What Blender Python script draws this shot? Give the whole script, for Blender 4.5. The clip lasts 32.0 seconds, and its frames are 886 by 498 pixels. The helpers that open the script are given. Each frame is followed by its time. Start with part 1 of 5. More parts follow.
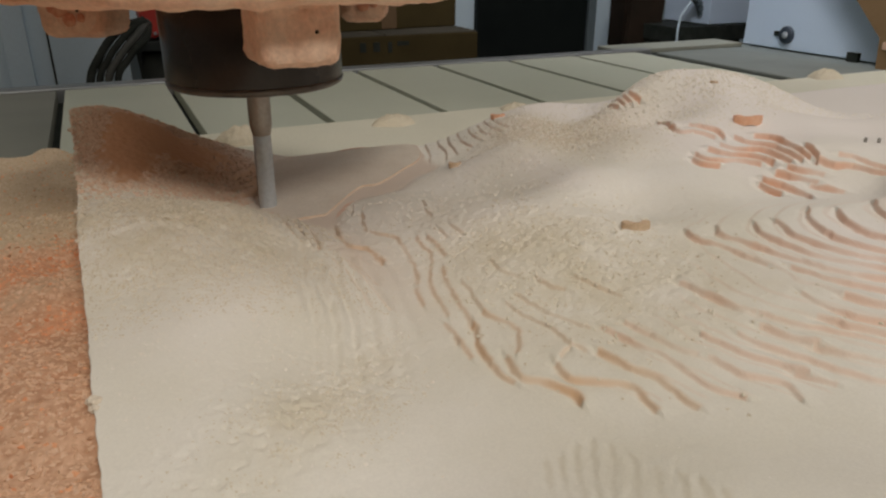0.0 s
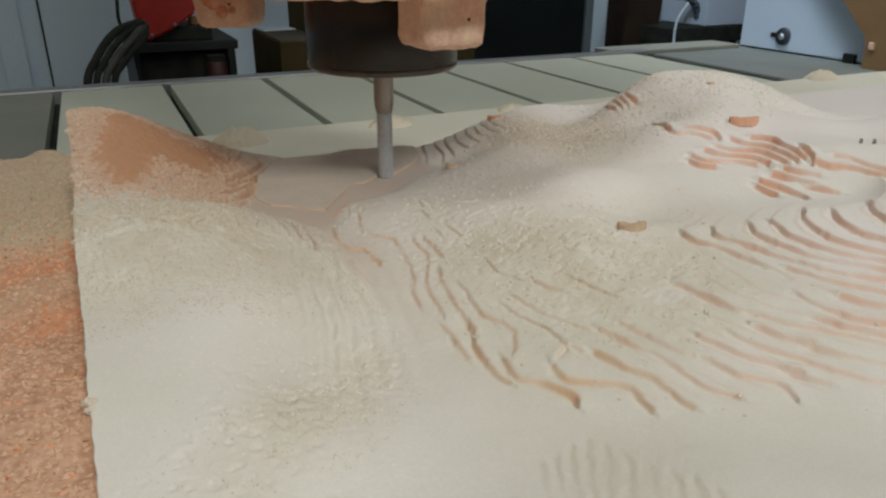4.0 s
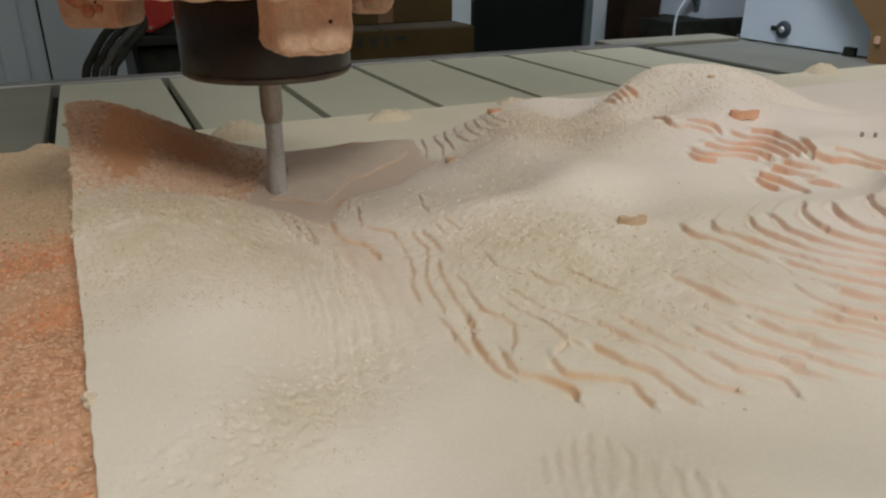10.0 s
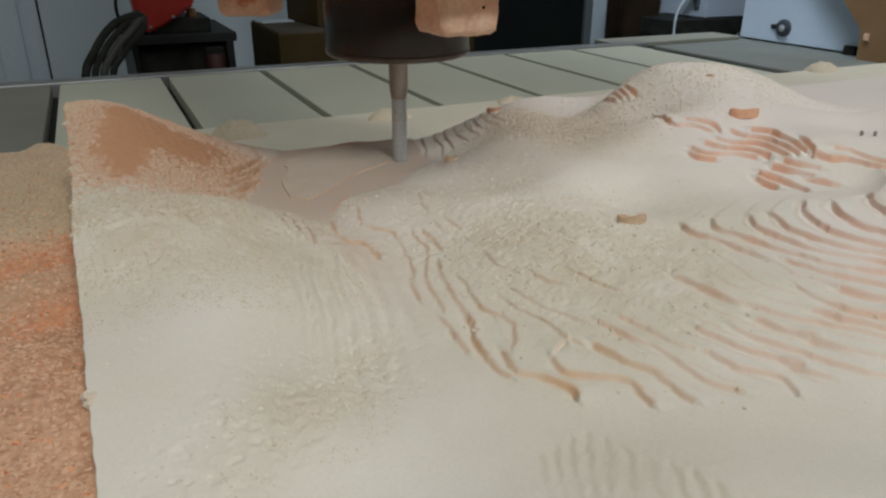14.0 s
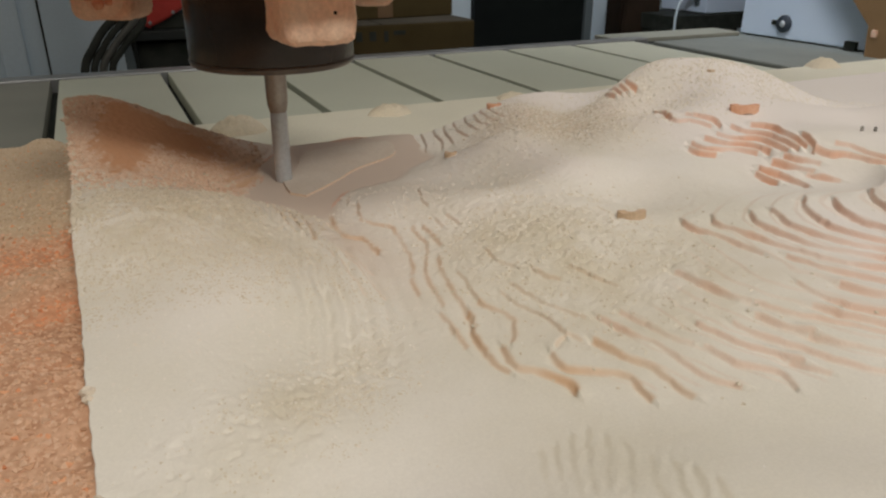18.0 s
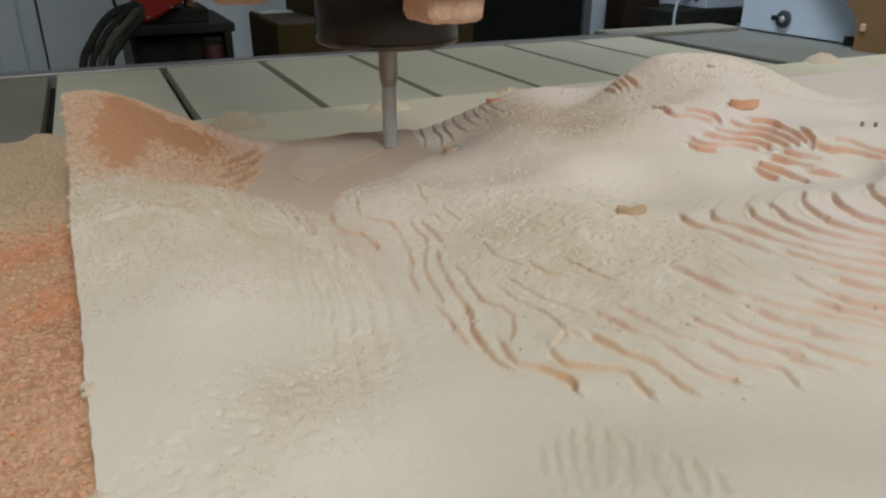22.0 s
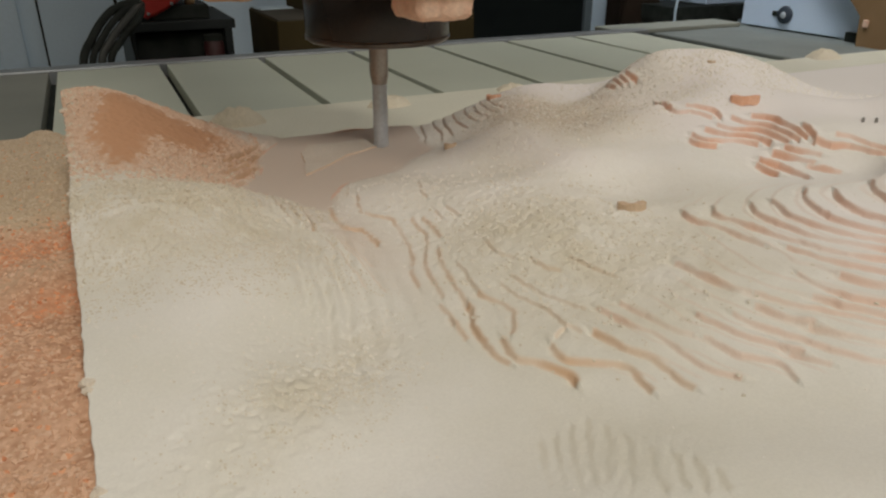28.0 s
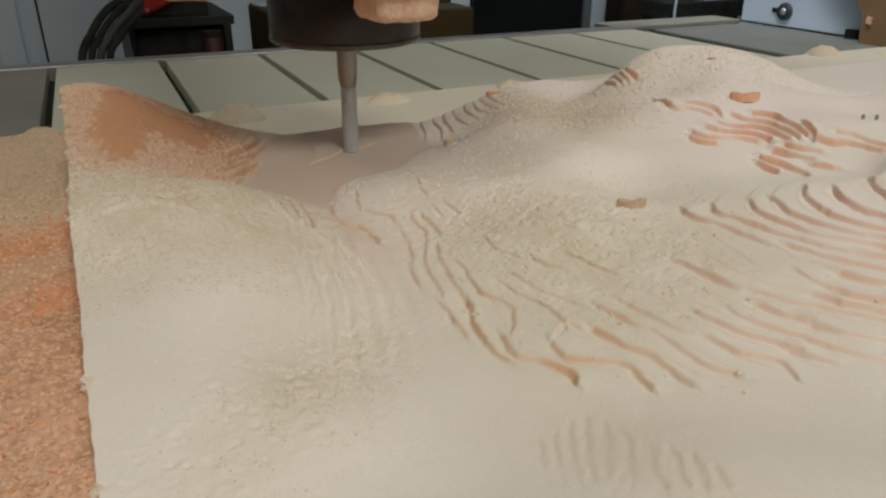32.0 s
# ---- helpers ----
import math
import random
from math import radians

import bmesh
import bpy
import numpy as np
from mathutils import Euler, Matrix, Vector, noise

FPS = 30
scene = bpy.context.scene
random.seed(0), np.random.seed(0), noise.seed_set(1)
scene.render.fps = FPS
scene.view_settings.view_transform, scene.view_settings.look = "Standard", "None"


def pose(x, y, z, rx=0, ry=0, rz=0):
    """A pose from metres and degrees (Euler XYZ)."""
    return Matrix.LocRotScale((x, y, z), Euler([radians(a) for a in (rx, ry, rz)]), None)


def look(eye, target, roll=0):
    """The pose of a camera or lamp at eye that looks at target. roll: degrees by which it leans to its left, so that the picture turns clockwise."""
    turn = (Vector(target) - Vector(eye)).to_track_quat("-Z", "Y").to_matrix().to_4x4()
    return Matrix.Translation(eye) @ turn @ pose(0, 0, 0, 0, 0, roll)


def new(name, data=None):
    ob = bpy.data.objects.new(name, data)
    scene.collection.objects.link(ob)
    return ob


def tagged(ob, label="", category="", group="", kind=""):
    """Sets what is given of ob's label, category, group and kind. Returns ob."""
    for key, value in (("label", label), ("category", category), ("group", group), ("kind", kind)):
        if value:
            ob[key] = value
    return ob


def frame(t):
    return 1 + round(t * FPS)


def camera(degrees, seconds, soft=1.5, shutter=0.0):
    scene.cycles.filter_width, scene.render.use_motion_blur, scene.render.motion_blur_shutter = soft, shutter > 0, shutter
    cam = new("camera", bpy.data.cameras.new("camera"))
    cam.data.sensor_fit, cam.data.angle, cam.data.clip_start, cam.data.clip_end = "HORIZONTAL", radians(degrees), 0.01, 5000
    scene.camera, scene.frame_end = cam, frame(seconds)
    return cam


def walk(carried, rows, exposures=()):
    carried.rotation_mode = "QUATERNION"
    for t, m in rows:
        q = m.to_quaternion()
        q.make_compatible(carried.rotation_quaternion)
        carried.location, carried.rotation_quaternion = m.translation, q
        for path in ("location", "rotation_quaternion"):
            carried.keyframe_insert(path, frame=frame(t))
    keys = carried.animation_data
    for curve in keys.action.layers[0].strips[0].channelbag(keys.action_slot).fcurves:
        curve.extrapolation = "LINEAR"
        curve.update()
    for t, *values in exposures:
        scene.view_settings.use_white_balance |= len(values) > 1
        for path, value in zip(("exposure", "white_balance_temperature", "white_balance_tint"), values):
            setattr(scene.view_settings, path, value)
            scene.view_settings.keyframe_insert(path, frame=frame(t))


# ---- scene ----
import itertools


def aimed(x, y, z, yaw, pitch, roll):
    """A camera pose from a place, a compass turn, a tilt and a lean, in degrees."""
    a, b = radians(yaw), radians(pitch)
    way = Vector((math.sin(a) * math.cos(b), math.cos(a) * math.cos(b), math.sin(b)))
    return look((x, y, z), Vector((x, y, z)) + way, roll)


# seconds, turn, tilt, lean, place: a phone that lies before the block and slowly sinks at its nose
CAMERA = [
    (0.0, 24.993, -22.697, 0.213, -0.0003, 0.0002, 0.2404),
    (0.5, 24.972, -22.647, 0.215, -0.0001, -0.0002, 0.2400),
    (1.0, 25.055, -22.865, 0.276, -0.0001, 0.0001, 0.2402),
    (1.5, 25.068, -22.691, 0.231, 0.0001, -0.0002, 0.2404),
    (2.0, 25.109, -22.757, 0.214, 0.0002, 0.0000, 0.2404),
    (2.5, 25.084, -22.595, 0.203, 0.0004, -0.0001, 0.2404),
    (3.0, 25.157, -22.528, 0.186, 0.0001, -0.0002, 0.2402),
    (3.5, 25.187, -22.569, 0.210, 0.0001, -0.0003, 0.2404),
    (5.5, 25.176, -22.603, 0.222, -0.0002, -0.0003, 0.2403),
    (6.0, 25.200, -22.800, 0.200, 0.0000, -0.0000, 0.2400),
    (6.5, 25.201, -22.877, 0.192, 0.0001, 0.0001, 0.2401),
    (7.0, 25.200, -22.763, 0.225, -0.0000, -0.0000, 0.2401),
    (7.5, 25.229, -22.946, 0.195, 0.0002, 0.0004, 0.2402),
    (8.0, 25.205, -22.733, 0.208, -0.0000, 0.0001, 0.2400),
    (8.5, 25.248, -22.860, 0.226, 0.0001, 0.0003, 0.2398),
    (9.0, 25.261, -22.853, 0.208, -0.0002, 0.0002, 0.2400),
    (9.5, 25.250, -23.001, 0.217, 0.0001, 0.0005, 0.2400),
    (10.0, 25.243, -23.078, 0.238, 0.0002, 0.0005, 0.2401),
    (10.5, 25.246, -23.065, 0.228, 0.0002, 0.0005, 0.2401),
    (11.0, 25.287, -23.082, 0.244, 0.0001, 0.0003, 0.2400),
    (11.5, 25.285, -23.195, 0.252, 0.0004, 0.0007, 0.2401),
    (12.0, 25.312, -23.351, 0.226, 0.0005, 0.0008, 0.2401),
    (12.5, 25.281, -23.203, 0.226, 0.0004, 0.0005, 0.2399),
    (13.0, 25.252, -23.278, 0.197, 0.0005, 0.0005, 0.2402),
    (13.5, 25.247, -23.183, 0.195, 0.0005, 0.0004, 0.2400),
    (14.0, 25.219, -23.157, 0.161, 0.0006, 0.0004, 0.2402),
    (14.5, 25.199, -23.088, 0.149, 0.0006, 0.0001, 0.2400),
    (16.5, 25.248, -23.360, 0.164, 0.0008, 0.0006, 0.2397),
    (17.0, 25.261, -23.411, 0.187, 0.0007, 0.0005, 0.2399),
    (17.5, 25.230, -23.521, 0.189, 0.0008, 0.0005, 0.2400),
    (18.0, 25.227, -23.467, 0.180, 0.0009, 0.0006, 0.2398),
    (18.5, 25.262, -23.500, 0.214, 0.0008, 0.0007, 0.2398),
    (19.0, 25.270, -23.562, 0.215, 0.0007, 0.0008, 0.2399),
    (19.5, 25.277, -23.575, 0.231, 0.0007, 0.0007, 0.2400),
    (20.0, 25.265, -23.558, 0.212, 0.0008, 0.0007, 0.2399),
    (20.5, 25.286, -23.639, 0.231, 0.0006, 0.0007, 0.2397),
    (21.0, 25.259, -23.551, 0.209, 0.0007, 0.0008, 0.2397),
    (21.5, 25.260, -23.629, 0.226, 0.0008, 0.0007, 0.2396),
    (22.0, 25.317, -23.817, 0.229, 0.0008, 0.0011, 0.2395),
    (22.5, 25.306, -23.814, 0.254, 0.0007, 0.0008, 0.2394),
    (23.0, 25.305, -23.862, 0.224, 0.0008, 0.0009, 0.2396),
    (23.5, 25.277, -23.780, 0.272, 0.0009, 0.0010, 0.2393),
    (24.0, 25.256, -23.837, 0.230, 0.0010, 0.0011, 0.2394),
    (24.5, 25.283, -23.866, 0.263, 0.0008, 0.0009, 0.2394),
    (25.0, 25.271, -23.854, 0.247, 0.0010, 0.0011, 0.2395),
    (25.5, 25.296, -23.976, 0.260, 0.0010, 0.0013, 0.2395),
    (27.5, 25.297, -24.228, 0.212, 0.0010, 0.0013, 0.2394),
    (28.0, 25.251, -24.089, 0.163, 0.0011, 0.0010, 0.2393),
    (28.5, 25.249, -23.984, 0.174, 0.0011, 0.0009, 0.2392),
    (29.0, 25.238, -24.044, 0.128, 0.0012, 0.0010, 0.2394),
    (29.5, 25.243, -24.020, 0.167, 0.0011, 0.0010, 0.2396),
    (30.0, 25.265, -24.106, 0.202, 0.0011, 0.0012, 0.2397),
    (30.5, 25.276, -24.107, 0.205, 0.0010, 0.0011, 0.2394),
    (31.0, 25.286, -24.279, 0.217, 0.0010, 0.0013, 0.2393),
    (31.5, 25.320, -24.345, 0.222, 0.0012, 0.0015, 0.2392),
    (32.0, 25.312, -24.347, 0.209, 0.0011, 0.0015, 0.2393)]

# seconds, stops, kelvin and tint of the phone's own white balance
EXPOSURES = [
    (0, -0.16, 6890, 14.8), (1, -0.18, 6780, 16.2), (2, -0.17, 6570, 13.8), (3, -0.11, 6380, 9.9), (6, 0.02, 6320, 10.6),
    (7, -0.03, 6600, 10.8), (8, -0.11, 6780, 12.5), (9, -0.12, 6860, 14.0), (10, -0.15, 6950, 14.1), (11, -0.23, 6970, 16.4),
    (12, -0.15, 6670, 13.9), (13, -0.17, 6460, 11.5), (14, -0.13, 6360, 11.4), (17, -0.03, 6680, 12.4), (18, -0.02, 6890, 14.8),
    (19, -0.08, 7030, 15.7), (20, -0.09, 6860, 14.0), (21, -0.11, 6630, 13.1), (22, -0.08, 6590, 12.3), (23, -0.04, 6550, 11.5),
    (24, -0.03, 6680, 12.4), (25, -0.04, 6950, 14.1), (28, -0.09, 6780, 12.5), (29, -0.05, 6740, 11.7), (30, -0.04, 6820, 13.3),
    (31, -0.07, 6990, 14.9), (32, -0.11, 6950, 14.1),
]

cam = camera(62.9, 32.0, soft=2.3)
walk(cam, [(t, aimed(x, y, z, a, b, r)) for t, a, b, r, x, y, z in CAMERA], EXPOSURES)

# seconds and place of the cutter's tip on the milled floor
TIP = [(0.0, 0.0822, 0.4378), (0.5, 0.0951, 0.4296), (1.0, 0.1064, 0.4161), (1.5, 0.1089, 0.4075), (2.0, 0.1169, 0.4162), (2.5, 0.1275, 0.4325), (3.0, 0.1493, 0.4582), (3.5, 0.1587, 0.4560), (4.2, 0.1837, 0.4785), (5.0, 0.2047, 0.4946), (5.5, 0.2147, 0.5108), (6.0, 0.2170, 0.5211), (6.5, 0.2221, 0.5415), (7.0, 0.1966, 0.5437), (7.5, 0.1396, 0.5386), (8.0, 0.1210, 0.5316), (8.5, 0.1079, 0.5142), (9.0, 0.1064, 0.4927), (9.5, 0.0967, 0.4729), (10.0, 0.0952, 0.4533), (10.5, 0.0948, 0.4320), (11.0, 0.1071, 0.4195), (11.5, 0.1148, 0.4231), (12.0, 0.1255, 0.4387), (12.5, 0.1477, 0.4584), (13.0, 0.1613, 0.4667), (13.5, 0.1749, 0.4748), (14.0, 0.1948, 0.4884), (14.5, 0.2020, 0.5020), (15.0, 0.2081, 0.5310), (15.5, 0.1840, 0.5371), (16.0, 0.1509, 0.5346), (16.5, 0.1300, 0.5292), (17.0, 0.1200, 0.5137), (17.5, 0.1123, 0.4908), (18.0, 0.1022, 0.4658), (18.5, 0.1032, 0.4524), (19.0, 0.1061, 0.4338), (19.5, 0.1119, 0.4332), (20.0, 0.1264, 0.4546), (20.5, 0.1503, 0.4642), (21.0, 0.1677, 0.4770), (21.5, 0.1828, 0.4890), (22.0, 0.1928, 0.5009), (22.5, 0.2009, 0.5157), (23.0, 0.1957, 0.5205), (23.5, 0.1658, 0.5218), (24.0, 0.1311, 0.5241), (24.5, 0.1179, 0.5012), (25.0, 0.1149, 0.4729), (25.5, 0.1089, 0.4471), (26.0, 0.1171, 0.4492), (26.5, 0.1332, 0.4641), (27.0, 0.1500, 0.4759), (27.5, 0.1650, 0.4836), (28.0, 0.1839, 0.4971), (28.5, 0.1910, 0.5109), (29.0, 0.1864, 0.5172), (29.5, 0.1487, 0.5169), (30.0, 0.1298, 0.5079), (30.5, 0.1247, 0.4861), (31.0, 0.1157, 0.4606), (31.5, 0.1385, 0.4761), (32.0, 0.1570, 0.4859)]
FLOOR_Z = 0.088          # height of the milled floor
STEP = 0.0016            # height of one terrace
BOARD_Z = 0.02           # top of the spoil board
BACK_Y, LEFT_X, RIGHT_X = 0.55, -0.0225, 1.05

# ---- light ----
world = bpy.data.worlds.new("world")
scene.world = world
world.use_nodes = True
world.node_tree.nodes["Background"].inputs[0].default_value = (0.75, 0.85, 1.0, 1)
world.node_tree.nodes["Background"].inputs[1].default_value = 0.15


def area_lamp(name, eye, target, w, h, watts, colour, spread=180):
    d = bpy.data.lights.new(name, "AREA")
    d.shape, d.size, d.size_y, d.energy, d.color = "RECTANGLE", w, h, watts, colour
    d.spread = radians(spread)
    ob = new(name, d)
    ob.matrix_world = look(eye, target)
    return ob


area_lamp("ceiling_panel", (0.65, 0.2, 2.1), (0.65, 0.2, 0.1), 2.4, 1.6, 8.0, (1.0, 0.96, 0.88))
area_lamp("front_lamp", (0.28, -1.7, 1.80), (0.2, 0.5, 0.1), 0.55, 0.34, 26, (1.0, 0.97, 0.90))
area_lamp("ceiling_tube_right", (2.1, 0.35, 1.95), (0.4, 0.35, 0.1), 2.2, 1.2, 9.0, (0.97, 0.97, 1.0))
area_lamp("ceiling_tube_side", (-1.41, -0.18, 2.0), (0.2, 0.5, 0.1), 0.4, 0.4, 8.0, (1.0, 0.95, 0.86))
# added fill with no known fitting, brightens the white cabinet
area_lamp("cabinet_fill", (1.4, 1.5, 1.7), (2.4, 1.9, 0.0), 0.8, 0.2, 9, (0.88, 0.94, 1.0), 120)
scene.view_settings.exposure = 0.0

# ---- materials ----


def material(name, colour, second, scale=30.0, rough=0.7, bump=0.3, fine=400.0, metal=0.0, mix=0.6, third=None):
    """A surface of two tones at a broad and a fine scale, with grain in relief."""
    m = bpy.data.materials.new(name)
    m.use_nodes = True
    n, l = m.node_tree.nodes, m.node_tree.links
    b = n["Principled BSDF"]
    co = n.new("ShaderNodeTexCoord")
    big, small = n.new("ShaderNodeTexNoise"), n.new("ShaderNodeTexNoise")
    big.inputs["Scale"].default_value, big.inputs["Detail"].default_value = scale, 5
    small.inputs["Scale"].default_value, small.inputs["Detail"].default_value = fine, 4
    l.new(co.outputs["Object"], big.inputs["Vector"])
    l.new(co.outputs["Object"], small.inputs["Vector"])
    ramp = n.new("ShaderNodeValToRGB")
    ramp.color_ramp.elements[0].position, ramp.color_ramp.elements[1].position = 0.32, 0.68
    ramp.color_ramp.elements[0].color, ramp.color_ramp.elements[1].color = (*colour, 1), (*second, 1)
    l.new(big.outputs["Fac"], ramp.inputs["Fac"])
    mx = n.new("ShaderNodeMix")
    mx.data_type = "RGBA"
    mx.blend_type = "MULTIPLY"
    mx.inputs["Factor"].default_value = mix
    tone = n.new("ShaderNodeValToRGB")
    tone.color_ramp.elements[0].position, tone.color_ramp.elements[1].position = 0.3, 0.7
    low = third or (0.72, 0.72, 0.72)
    tone.color_ramp.elements[0].color, tone.color_ramp.elements[1].color = (*low, 1), (1, 1, 1, 1)
    l.new(small.outputs["Fac"], tone.inputs["Fac"])
    l.new(ramp.outputs["Color"], mx.inputs["A"])
    l.new(tone.outputs["Color"], mx.inputs["B"])
    l.new(mx.outputs["Result"], b.inputs["Base Color"])
    bp = n.new("ShaderNodeBump")
    bp.inputs["Strength"].default_value, bp.inputs["Distance"].default_value = bump, 0.001
    l.new(small.outputs["Fac"], bp.inputs["Height"])
    l.new(bp.outputs["Normal"], b.inputs["Normal"])
    b.inputs["Roughness"].default_value, b.inputs["Metallic"].default_value = rough, metal
    return m


def grains(name, colours):
    """Loose grains, each of its own tone."""
    m = material(name, colours[0], colours[1], 300, 0.95, 0.3, 900, mix=0.4)
    n, l = m.node_tree.nodes, m.node_tree.links
    geo, ramp = n.new("ShaderNodeNewGeometry"), n.new("ShaderNodeValToRGB")
    ramp.color_ramp.elements[0].color, ramp.color_ramp.elements[1].color = (*colours[0], 1), (*colours[-1], 1)
    for i, c in enumerate(colours[1:-1]):
        ramp.color_ramp.elements.new((i + 1) / (len(colours) - 1)).color = (*c, 1)
    l.new(geo.outputs["Random Per Island"], ramp.inputs["Fac"])
    l.new(ramp.outputs["Color"], n["Principled BSDF"].inputs["Base Color"])
    return m


def tint(m, layers):
    """Lay further tones over a surface where the mesh carries these masks."""
    n, l = m.node_tree.nodes, m.node_tree.links
    b = n["Principled BSDF"]
    last = b.inputs["Base Color"].links[0].from_socket
    for key, colour in layers:
        at = n.new("ShaderNodeAttribute")
        at.attribute_name = key
        mx = n.new("ShaderNodeMix")
        mx.data_type = "RGBA"
        l.new(at.outputs["Fac"], mx.inputs["Factor"])
        l.new(last, mx.inputs["A"])
        mx.inputs["B"].default_value = colour
        last = mx.outputs["Result"]
    l.new(last, b.inputs["Base Color"])


# pale dusted foam, pinker where freshly milled, orange where it is bare and on the cut faces
FOAM = material("foam", (0.75, 0.727, 0.63), (0.86, 0.84, 0.785), 11, 0.9, 0.22, 900, mix=0.22)
tint(FOAM, (("clean", (0.84, 0.80, 0.775, 1)), ("dusty", (0.62, 0.565, 0.43, 1)), ("milled", (0.67, 0.58, 0.495, 1)), ("grit", (0.70, 0.50, 0.365, 1)), ("bare", (0.585, 0.325, 0.185, 1)), ("tan", (0.68, 0.46, 0.29, 1)), ("cut", (0.80, 0.455, 0.305, 1))))
LAYER = material("dusted_layer", (0.72, 0.645, 0.545), (0.76, 0.695, 0.60), 60, 0.9, 0.3, 600, mix=0.4)
DUST = material("saw_dust", (0.68, 0.42, 0.275), (0.72, 0.48, 0.33), 9, 0.95, 0.9, 260, mix=0.8, third=(0.55, 0.42, 0.33))
tint(DUST, (("pale", (0.58, 0.47, 0.33, 1)), ("band", (0.74, 0.34, 0.18, 1))))
CRUMB = material("foam_crumbs", (0.80, 0.73, 0.62), (0.76, 0.66, 0.52), 60, 0.95, 0.3, 900)
DRIFT = grains("drift_crumbs", [(0.68, 0.43, 0.28), (0.72, 0.48, 0.33), (0.56, 0.33, 0.20), (0.75, 0.53, 0.38)])
PALE_DRIFT = grains("pale_drift_crumbs", [(0.62, 0.51, 0.37), (0.56, 0.44, 0.30), (0.66, 0.55, 0.41), (0.48, 0.36, 0.24)])
MOUND = grains("mound_crumbs", [(0.69, 0.51, 0.375), (0.65, 0.44, 0.31), (0.74, 0.57, 0.44), (0.67, 0.48, 0.34)])
HILL = grains("hill_crumbs", [(0.72, 0.67, 0.55), (0.67, 0.61, 0.49), (0.75, 0.71, 0.60), (0.62, 0.54, 0.42)])
SLOPE = grains("slope_crumbs", [(0.70, 0.64, 0.52), (0.65, 0.58, 0.45), (0.73, 0.68, 0.57), (0.60, 0.52, 0.39)])
GRAINS = grains("foam_grains", [(0.82, 0.79, 0.71), (0.80, 0.76, 0.68), (0.83, 0.79, 0.72), (0.78, 0.72, 0.62), (0.85, 0.83, 0.77)])
ORANGE_CRUMB = grains("orange_crumbs", [(0.74, 0.30, 0.14), (0.78, 0.42, 0.24), (0.66, 0.26, 0.12)])
CHIP = material("orange_foam", (0.80, 0.42, 0.26), (0.84, 0.52, 0.36), 160, 0.9, 0.3, 700, mix=0.3)
CAKED = material("caked_dust", (0.82, 0.49, 0.34), (0.86, 0.63, 0.48), 55, 0.95, 0.8, 420, mix=0.7)
RIM = material("lighter_rim", (0.10, 0.085, 0.075), (0.16, 0.14, 0.125), 60, 0.3, 0.05, 500, metal=0.7)
DARK_RED = material("dark_red_tin", (0.045, 0.010, 0.010), (0.06, 0.014, 0.013), 30, 0.5, 0.1)
RED_DUST = material("dusty_red", (0.66, 0.22, 0.14), (0.75, 0.42, 0.28), 160, 0.8, 0.4, 500)
FRESH_CHIP = material("tan_chip", (0.66, 0.48, 0.32), (0.71, 0.55, 0.39), 90, 0.95, 0.3, 700)
EDGE = material("cut_layer_edge", (0.74, 0.58, 0.44), (0.78, 0.63, 0.49), 90, 0.95, 0.2, 700, mix=0.3)
GREY_CHIP = material("grey_chip", (0.30, 0.29, 0.27), (0.36, 0.34, 0.32), 90, 0.9, 0.3, 700)
BOARD_DUST = material("pale_dust", (0.76, 0.68, 0.52), (0.80, 0.73, 0.58), 30, 0.95, 0.6, 500)
BOARD = material("spoil_board", (0.745, 0.73, 0.60), (0.80, 0.78, 0.65), 8, 0.8, 0.2, 300, mix=0.3)
PLANK = material("phenolic_plank", (0.52, 0.555, 0.455), (0.59, 0.62, 0.515), 3, 0.55, 0.1, 300, mix=0.3)
DARK_PLANK = material("darker_plank", (0.20, 0.21, 0.18), (0.25, 0.255, 0.22), 5, 0.6, 0.1, 300, mix=0.4)
END = material("grey_green_plate", (0.30, 0.32, 0.275), (0.35, 0.37, 0.32), 5, 0.55, 0.1, 300, mix=0.3)
SLOT = material("dark_slot", (0.02, 0.025, 0.02), (0.04, 0.045, 0.04), 20, 0.6, 0.1)
ALU = material("aluminium", (0.30, 0.32, 0.33), (0.38, 0.40, 0.41), 12, 0.45, 0.1, 300, metal=0.6)
GREY = material("grey_paint", (0.22, 0.25, 0.235), (0.27, 0.30, 0.28), 6, 0.6, 0.1, 300)
COVER = material("rail_cover", (0.10, 0.115, 0.115), (0.13, 0.145, 0.145), 6, 0.6, 0.1, 300)
RAIL = material("dark_grey_paint", (0.026, 0.031, 0.031), (0.038, 0.043, 0.043), 6, 0.6, 0.1, 300)
NOSE = material("black_anodised", (0.022, 0.018, 0.017), (0.035, 0.028, 0.025), 25, 0.26, 0.05, 500, metal=0.3)
BIT = material("bright_steel", (0.62, 0.68, 0.74), (0.68, 0.73, 0.78), 60, 0.34, 0.05, 400, metal=0.45)
STEEL = material("tool_steel", (0.34, 0.30, 0.27), (0.42, 0.39, 0.36), 60, 0.32, 0.1, 400, metal=0.9)
RED = material("red_plastic", (0.42, 0.025, 0.02), (0.48, 0.04, 0.03), 30, 0.45, 0.1)
WALL = material("wall_paint", (0.58, 0.72, 0.82), (0.63, 0.77, 0.86), 2, 0.7, 0.1, 120, mix=0.2)
PLAIN = material("plain_paint", (0.66, 0.645, 0.61), (0.70, 0.685, 0.65), 2, 0.7, 0.1, 120, mix=0.2)
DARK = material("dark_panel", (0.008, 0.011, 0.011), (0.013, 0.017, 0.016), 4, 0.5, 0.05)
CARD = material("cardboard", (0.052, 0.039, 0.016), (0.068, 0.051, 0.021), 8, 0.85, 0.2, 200)
